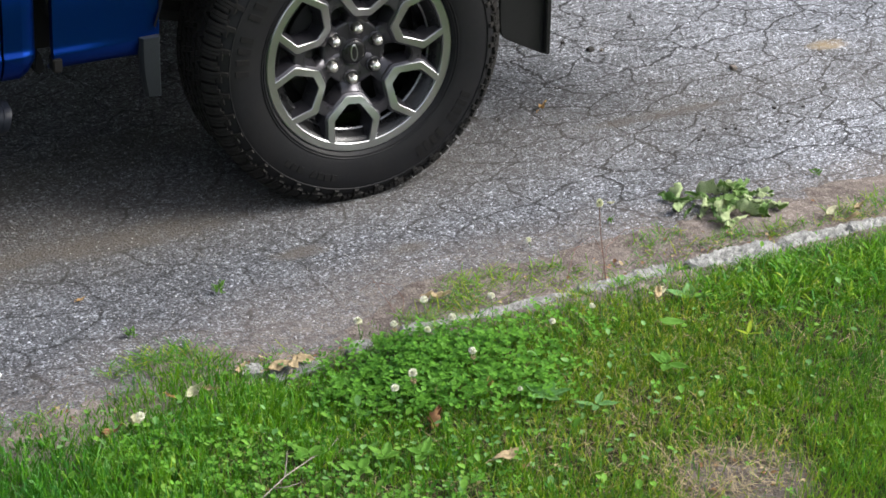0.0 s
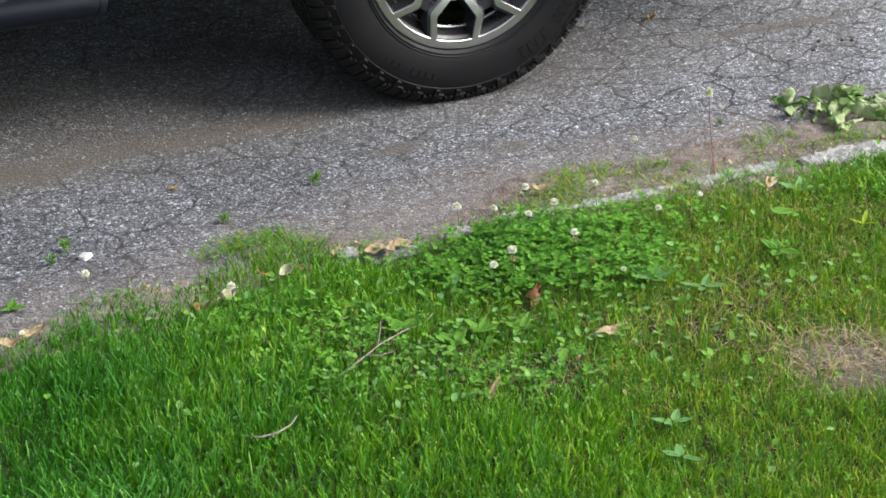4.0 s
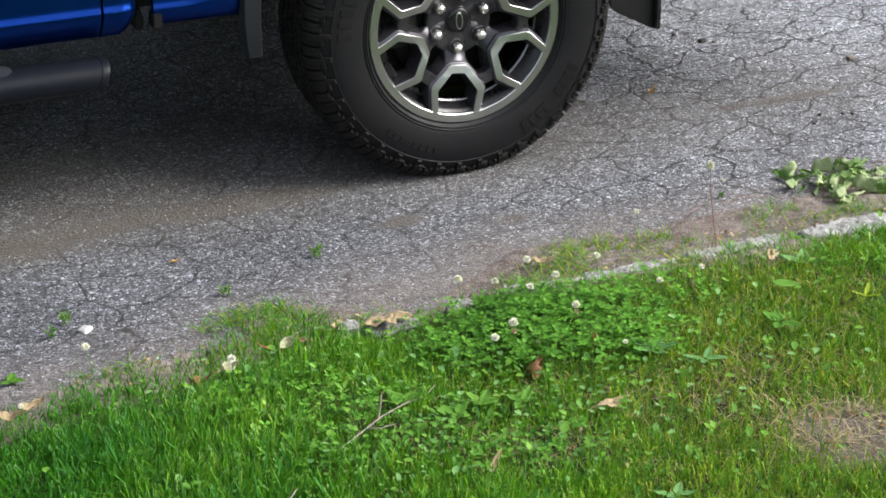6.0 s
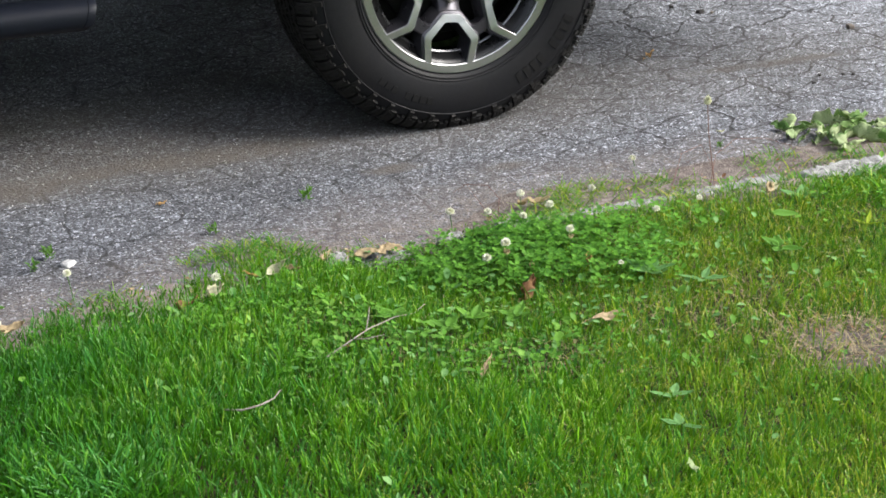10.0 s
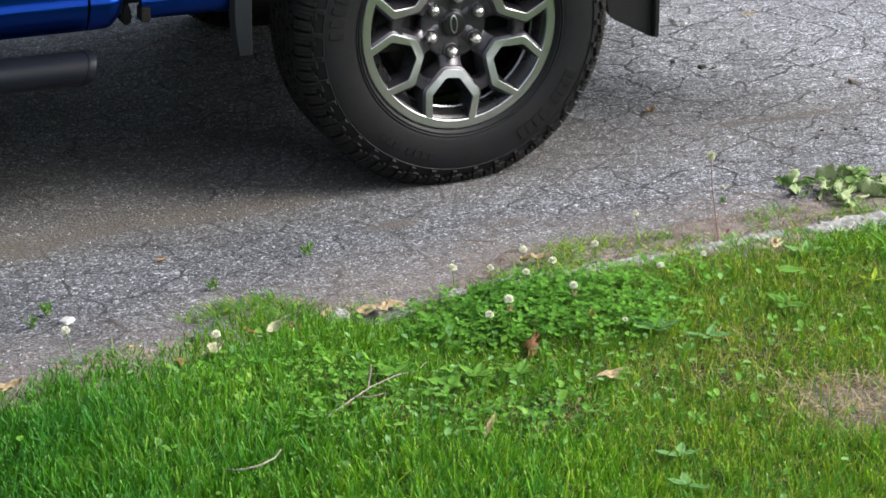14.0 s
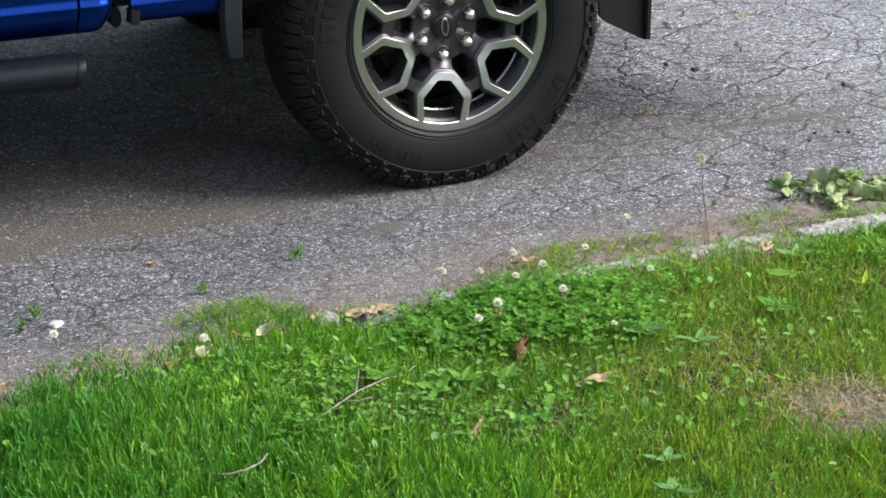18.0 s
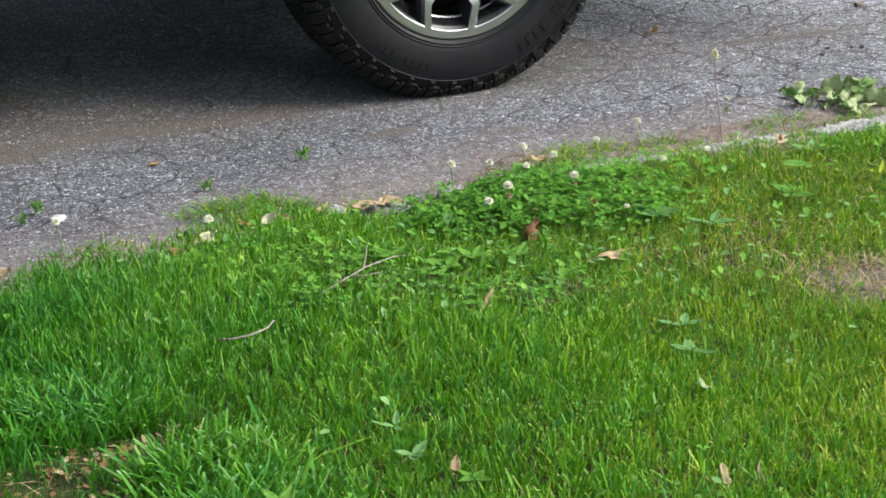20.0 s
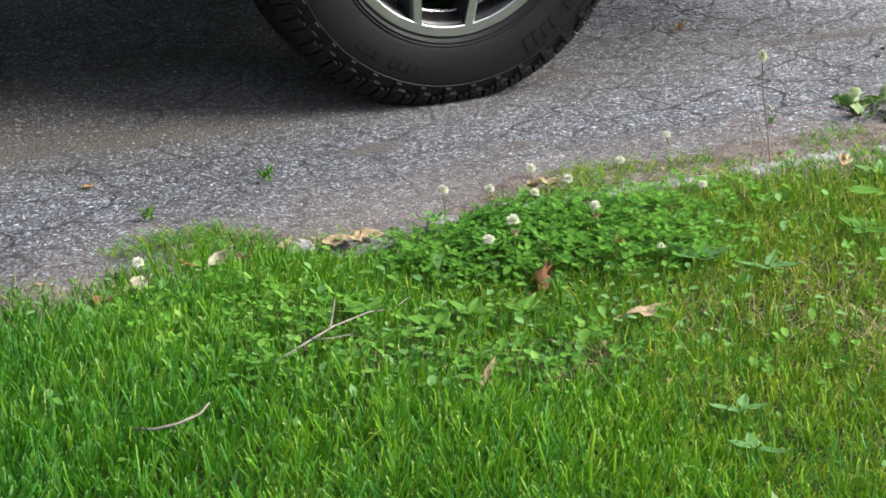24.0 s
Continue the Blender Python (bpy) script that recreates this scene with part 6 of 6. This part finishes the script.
# x, y, height of the head, radius
FLOWERS = ((-0.321, -0.749, 0.090, 0.0105), (-0.398, -1.113, 0.144, 0.0095), (-0.358, -1.110, 0.167, 0.0105), (-0.159, -0.883, 0.130, 0.0095), (-0.196, -1.053, 0.147, 0.009), (0.028, -0.988, 0.128, 0.008), (-0.164, -0.751, 0.107, 0.0095), (-0.042, -0.837, 0.131, 0.0085), (-1.106, -0.701, 0.072, 0.0095), (-0.162, -1.201, 0.129, 0.006), (-0.272, -0.829, 0.112, 0.0085), (-0.222, -0.893, 0.119, 0.0085), (-0.888, -0.994, 0.144, 0.0095), (0.141, -0.961, 0.125, 0.007), (0.255, -0.457, 0.023, 0.0085), (-1.277, -0.925, 0.094, 0.006))
heads = []
for k in range(4):
    bm = florets(0.01, 3 + k)
    me = bpy.data.meshes.new("flower_head")
    bm.to_mesh(me)
    bm.free()
    me.materials.append(PETAL)
    heads.append(me)
for k, (x, y, z, r) in enumerate(FLOWERS):
    g0 = on_land(x, y)
    fl = empty("clover_flower", pose(x, y, g0))
    tagged(fl, "white clover flower on a thin green stem", "flower", "clover flowers")
    h = new("flower_head", heads[k % 4])
    h.parent = fl
    h.matrix_basis = pose(0, 0, z - g0, 8 * (k % 3) - 8, 6, 40 * k) @ Matrix.Scale(r / 0.01, 4)
    part("stem", tube([(0.012, 0.01, -0.002), (0.006, 0.004, (z - g0) * 0.5), (0, 0, z - g0 - r * 0.3)], 0.0009, 5), GREEN_STEM, fl)
    if k in (2, 4, 10):
        bm = florets(r * 0.75, 90 + k, 30)
        part("faded_florets", bm, TAN_LEAF, fl).matrix_basis = pose(0.002, 0, z - g0 - r * 1.5, 180)

# tall seed head on a long reddish stem, and red runners arching off the kerb
seed = empty("seed_head", pose(0.277, -0.746, 0.0))
tagged(seed, "pale green seed head on a long thin reddish stem", "weed")
bm = florets(0.011, 77, 60)
bmesh.ops.scale(bm, vec=(0.8, 0.8, 1.35), verts=bm.verts)
part("head", bm, BUD, seed).matrix_basis = pose(0, 0, 0.246)
part("stem", tube([(0.012, -0.03, 0.04), (0.008, -0.02, 0.1), (0.002, -0.006, 0.18), (0, 0, 0.24)], 0.0009, 6), RED_STEM, seed)
for k, pts in enumerate((((0.160, -0.795, 0.050), (0.247, -0.695, 0.115), (0.322, -0.650, 0.110), (0.343, -0.654, 0.070), (0.329, -0.710, 0.040)), ((0.283, -0.760, 0.049), (0.335, -0.692, 0.099), (0.398, -0.666, 0.118), (0.477, -0.661, 0.107), (0.554, -0.656, 0.076)), ((-0.177, -0.668, 0.021), (-0.167, -0.651, 0.061), (-0.175, -0.610, 0.077), (-0.208, -0.564, 0.069), (-0.239, -0.567, 0.054)), ((-0.170, -0.610, 0.003), (-0.174, -0.550, 0.024), (-0.182, -0.509, 0.045)))):
    ob = part("red_runner", tube(pts, 0.0007, 6, 0.6), RED_STEM, None, smooth=True)
    tagged(ob, "thin arching reddish plant runner at the kerb", "weed", "red runners")

# twigs
twig = empty("forked_twig", pose(-0.685, -1.251, 0.0))
tagged(twig, "bare grey forked twig lying in the grass", "twig")
def rel(pts, ox, oy):
    return [(x - ox, y - oy, on_land(x, y, z - 0.004)) for x, y, z in pts]
part("main_stem", tube(rel(((-0.798, -1.349, 0.036), (-0.749, -1.318, 0.04), (-0.695, -1.278, 0.042), (-0.629, -1.237, 0.038), (-0.58, -1.20, 0.026), (-0.545, -1.165, 0.03)), -0.685, -1.251), 0.0016, 7, 0.5), BARK, twig, smooth=True)
part("side_shoot", tube(rel(((-0.702, -1.283, 0.041), (-0.692, -1.265, 0.05), (-0.684, -1.250, 0.058), (-0.676, -1.232, 0.064)), -0.685, -1.251), 0.0014, 6, 0.5), BARK, twig, smooth=True)
part("side_shoot", tube(rel(((-0.735, -1.307, 0.04), (-0.71, -1.318, 0.042), (-0.68, -1.315, 0.042)), -0.685, -1.251), 0.0013, 6, 0.5), BARK, twig, smooth=True)
ob = part("curved_twig", tube([(x, y, on_land(x, y, z)) for x, y, z in ((-1.018, -1.482, 0.04), (-0.995, -1.510, 0.046), (-0.966, -1.514, 0.05), (-0.938, -1.499, 0.05), (-0.922, -1.482, 0.054))], 0.002, 7, 0.6), BARK, None, smooth=True)
tagged(ob, "thin curved pale twig lying in the grass", "twig")

# stones on the asphalt
BLACK, BROWN = "small black stone on the asphalt", "small brown stone on the asphalt"
for k, (x, y, s, mt, label) in enumerate(((1.031, 0.599, 0.016, DARK_STONE, BLACK), (1.06, 0.585, 0.009, BROWN_STONE, BROWN), (0.985, 0.692, 0.012, DARK_STONE, BLACK), (1.286, -0.001, 0.009, DARK_STONE, BLACK), (1.367, -0.026, 0.008, DARK_STONE, BLACK), (1.266, -0.096, 0.008, DARK_STONE, BLACK), (1.109, -0.073, 0.008, DARK_STONE, BLACK), (1.085, -0.062, 0.007, DARK_STONE, BLACK), (1.024, -0.045, 0.007, DARK_STONE, BLACK), (0.976, -0.094, 0.007, DARK_STONE, BLACK), (-1.065, -0.492, 0.022, PALE_STONE, "pale white stone on the asphalt"), (1.342, 0.292, 0.017, BROWN_STONE, BROWN))):
    ob = part("pebble", rock(s * 1.3, s, s * (0.4 if mt is PALE_STONE else 0.7), 11 + k, 4, 0.6, 0.7), mt, None, smooth=True)
    ob.matrix_basis = pose(x, y, s * (0.15 if mt is PALE_STONE else 0.28) + float(road_height(np.array(x), np.array(y))), 0, 0, 40 * k)
    tagged(ob, label, "stone", "stones on the driveway")


def grit(name, x, y, z, size, material):
    """Loose chips: lopsided four-sided pyramids, half sunk."""
    n = len(x)
    a = rng.uniform(0, 2 * np.pi, n)
    v = np.zeros((n, 5, 3))
    for k in range(4):
        b = a + k * np.pi / 2 + rng.normal(0, 0.25, n)
        r = size * rng.uniform(0.7, 1.2, n)
        v[:, k] = np.stack([x + r * np.cos(b), y + r * np.sin(b), z - size * 0.2], 1)
    v[:, 4] = np.stack([x + rng.normal(0, 0.25, n) * size, y + rng.normal(0, 0.25, n) * size, z + size * rng.uniform(0.4, 0.9, n)], 1)
    i = (np.arange(n) * 5)[:, None]
    f = np.concatenate([i + [0, 1, 4], i + [1, 2, 4], i + [2, 3, 4], i + [3, 0, 4]])
    return sheet(name, v.reshape(-1, 3), f, material)


n = 3400
x = rng.uniform(-1.4, 1.4, n)
y = edge(x) - np.abs(rng.normal(0, 0.1, n)) + 0.05
ok = (y > np.where(x > -0.2, kerb_line(x) + 0.03, edge(x) - 0.16))
x, y = x[ok], y[ok]
z = np.maximum(ground_height(x, y), road_height(x, y))
tagged(grit("grit", x, y, z, rng.uniform(0.001, 0.0032, len(x)), BROWN_STONE), "loose brown grit along the driveway edge", "gravel", kind="stuff")
n = 9000
x, y = rng.uniform(-1.3, 2.2, n), rng.uniform(-1.0, 1.6, n)
ok = y > edge(x)
x, y = x[ok], y[ok]
tagged(grit("loose_chippings", x, y, road_height(x, y), rng.uniform(0.001, 0.0032, len(x)), PALE_STONE), "loose pale stone chippings on the asphalt", "gravel", kind="stuff")

# tufts on the soil strip, and straw on the bare patches
STRIP = ((0.061, -0.577, 0.09, 0.05, 2), (-0.027, -0.648, 0.05, 0.04, 1), (0.245, -0.593, 0.05, 0.03, 0.6), (0.543, -0.564, 0.07, 0.04, 0.8), (0.717, -0.648, 0.1, 0.03, 1), (0.860, -0.676, 0.08, 0.03, 1), (1.057, -0.666, 0.06, 0.04, 1), (1.218, -0.639, 0.08, 0.05, 1.2), (-0.712, -0.571, 0.07, 0.03, 1.8), (-0.654, -0.642, 0.06, 0.04, 1.2), (-0.813, -0.591, 0.04, 0.02, 0.5), (-0.139, -0.675, 0.04, 0.03, 0.6), (-1.054, -0.701, 0.08, 0.02, 0.5), (-0.535, -0.705, 0.1, 0.03, 0.6), (0.4, -0.66, 0.4, 0.05, 1.5), (0.1, -0.68, 0.2, 0.06, 1.2), (0.2, -0.797, 0.03, 0.012, 0.6), (0.47, -0.79, 0.03, 0.02, 0.8), (0.34, -0.805, 0.06, 0.012, 0.7), (-0.1, -0.79, 0.06, 0.012, 0.6))
x, y = around(3000, STRIP)
n = len(x)
half = n * 5 // 6
dull = blades("grass", x[half:], y[half:], rng.uniform(0.01, 0.035, n - half), rng.uniform(0.0014, 0.003, n - half), rng.uniform(0.4, 1.6, n - half), DRY_GRASS, up=np.maximum(land(x[half:], y[half:]), 0.0))
tagged(dull, "dull yellowing grass tufts on the soil strip", "grass", kind="stuff")
x, y = x[:half], y[:half]
n = half
strip_grass = blades("grass", x, y, rng.uniform(0.012, 0.04, n), rng.uniform(0.0012, 0.0026, n), rng.uniform(0.3, 1.0, n), GRASS, up=np.maximum(land(x, y), 0.0))
tagged(strip_grass, "sparse fine grass tufts on the soil strip", "grass", kind="stuff")
x, y = around(3600, ((-0.55, -1.3, 0.5, 0.3, 6), (0.25, -1.25, 0.5, 0.3, 9), (0.06, -1.6, 0.15, 0.1, 3.5), (0.089, -1.296, 0.3, 0.25, 2), (-1.323, -1.855, 0.1, 0.12, 0.25), (-1.200, -1.751, 0.1, 0.05, 0.15), (-0.858, -2.443, 0.2, 0.12, 1.5), (-0.502, -1.455, 0.15, 0.08, 1), (-0.660, -1.740, 0.6, 0.6, 2), (1.009, -0.687, 0.1, 0.04, 0.5)))
ok = y < np.where(x > -0.2, kerb_line(x) - 0.02, edge(x) - 0.02)
ok |= x > 1.0
x, y = x[ok], y[ok]
n = len(x)
straw = blades("straw", x, y, rng.uniform(0.018, 0.04, n), rng.uniform(0.001, 0.0022, n), rng.uniform(0.7, 2.2, n), STRAW)
tagged(straw, "dry tan straw lying between the grass", "straw", kind="stuff")

# dead leaf litter on the bare patches and along the strip of soil
for mt, count, label in ((RUST_LEAF, 380, "rust-brown leaf litter on bare soil"), (TAN_LEAF, 210, "tan dry leaf litter on bare soil")):
    x, y = around(count, ((-1.33, -1.86, 0.13, 0.12, 2.2), (-1.22, -1.755, 0.11, 0.05, 1.4), (0.06, -1.6, 0.15, 0.1, 1.3), (-0.85, -2.43, 0.13, 0.07, 0.6), (-0.5, -1.45, 0.12, 0.06, 0.8), (0.35, -0.66, 0.4, 0.06, 1.8), (0.8, -0.63, 0.35, 0.07, 0.5), (-0.55, -1.3, 0.4, 0.25, 1.2), (0.0, -1.35, 0.35, 0.2, 1.2), (-0.55, -0.71, 0.14, 0.05, 0.9), (-0.95, -0.72, 0.15, 0.05, 0.7)))
    n = len(x)
    tagged(small_leaves("leaf_litter", x, y, rng.uniform(0.001, 0.006, n), rng.uniform(0.004, 0.013, n), mt), label, "leaf litter", kind="stuff")

# yellowing short blades over the worn side of the lawn, and a dark tall clump by the bare patch
x, y = around(14000, ((-0.5, -1.8, 0.6, 0.6, 4), (0.05, -1.35, 0.45, 0.4, 4), (-0.35, -1.95, 0.4, 0.4, 3), (-0.45, -2.35, 0.35, 0.3, 3), (0.3, -1.05, 0.4, 0.2, 1.2), (-0.85, -2.4, 0.2, 0.15, 1)))
ok = (y < np.where(x > -0.2, kerb_line(x) - 0.05, edge(x) - 0.15)) & (rng.random(len(x)) < lawn_density(x, y) + 0.2)
x, y = x[ok], y[ok]
n = len(x)
dry = blades("grass", x, y, rng.uniform(0.016, 0.038, n), rng.uniform(0.0011, 0.0022, n), rng.gamma(1.6, 0.25, n), DRY_GRASS)
tagged(dry, "yellowing short grass on the worn lawn", "grass", kind="stuff")
TALL_SPOTS = ((-1.15, -1.93, 0.09, 0.07, 3), (-1.16, -2.08, 0.08, 0.07, 2), (-1.28, -1.62, 0.1, 0.08, 2), (0.62, -0.97, 0.18, 0.06, 1.6), (0.95, -0.98, 0.16, 0.06, 1.2), (0.75, -1.08, 0.2, 0.08, 1.6))
x, y = around(2600, TALL_SPOTS)
n = len(x)
clump = blades("grass", x, y, rng.uniform(0.038, 0.07, n) * np.where(x > 0, 0.8, 1.1), rng.uniform(0.0025, 0.005, n), rng.gamma(1.8, 0.24, n), GRASS, 0.35)
x, y = around(520, ((0.55, -0.98, 0.14, 0.05, 2), (0.8, -0.99, 0.16, 0.06, 2), (0.7, -1.06, 0.18, 0.07, 2), (0.98, -0.97, 0.1, 0.05, 1), (0.68, -0.88, 0.1, 0.03, 1.3)))
n = len(x)
coarse = blades("grass", x, y, rng.uniform(0.03, 0.05, n), rng.uniform(0.003, 0.0052, n), rng.uniform(0.3, 1.1, n), CLOVER, 0.4, steps=((0.0, 0.7), (0.4, 1.0), (0.8, 0.7), (1.0, 0.15)))
tagged(coarse, "coarse broad-bladed green grass beside the kerb", "grass", kind="stuff")
tagged(clump, "taller dark green grass clumps in the lawn", "grass", kind="stuff")

# ---- unseen woods added all round for reflections and to block low sky ----
n = 9000
a = rng.uniform(0, 2 * np.pi, n)
r = rng.uniform(15.0, 18.5, n)
# foliage lowered on the lawn side to let light in under the truck
front = np.clip((-np.sin(a) - 0.1) * 3, 0, 1)
zz = rng.uniform(0, 1, n) ** 0.8 * (6.5 + 1.5 * np.sin(a * 7) + 1.0 * np.sin(a * 17)) * (1 - 0.6 * front)
c = np.stack([r * np.cos(a), r * np.sin(a), zz + 0.3], 1)
u = rng.normal(0, 1, (n, 3))
u /= np.linalg.norm(u, axis=1)[:, None]
w = np.cross(u, rng.normal(0, 1, (n, 3)))
w /= np.linalg.norm(w, axis=1)[:, None]
s = rng.uniform(0.25, 0.7, n)[:, None]
v = np.stack([c + u * s, c + w * s * 0.6, c - u * s, c - w * s * 0.6], 1).reshape(-1, 3)
i = (np.arange(n) * 4)[:, None]
woods = sheet("far_woods", v, i + [0, 1, 2, 3], WOODS)
tagged(woods, "unseen ring of dark green foliage added round the plot", "trees", kind="stuff")
bm = bmesh.new()
ring = [[bm.verts.new((19 * math.cos(b), 19 * math.sin(b), z)) for z in (-1.0, 0.4, (5.6 + 1.3 * math.sin(b * 7) + 0.8 * math.sin(b * 17)) * (1 - 0.6 * min(1, max(0, (-math.sin(b) - 0.1) * 3))))] for b in (2 * math.pi * k / 96 for k in range(96))]
for k in range(96):
    for j in range(2):
        bm.faces.new((ring[k][j], ring[k][j + 1], ring[(k + 1) % 96][j + 1], ring[(k + 1) % 96][j]))
back = part("backdrop", bm, WOODS)
tagged(back, "unseen dark green wall added behind the foliage", "trees", kind="structure")
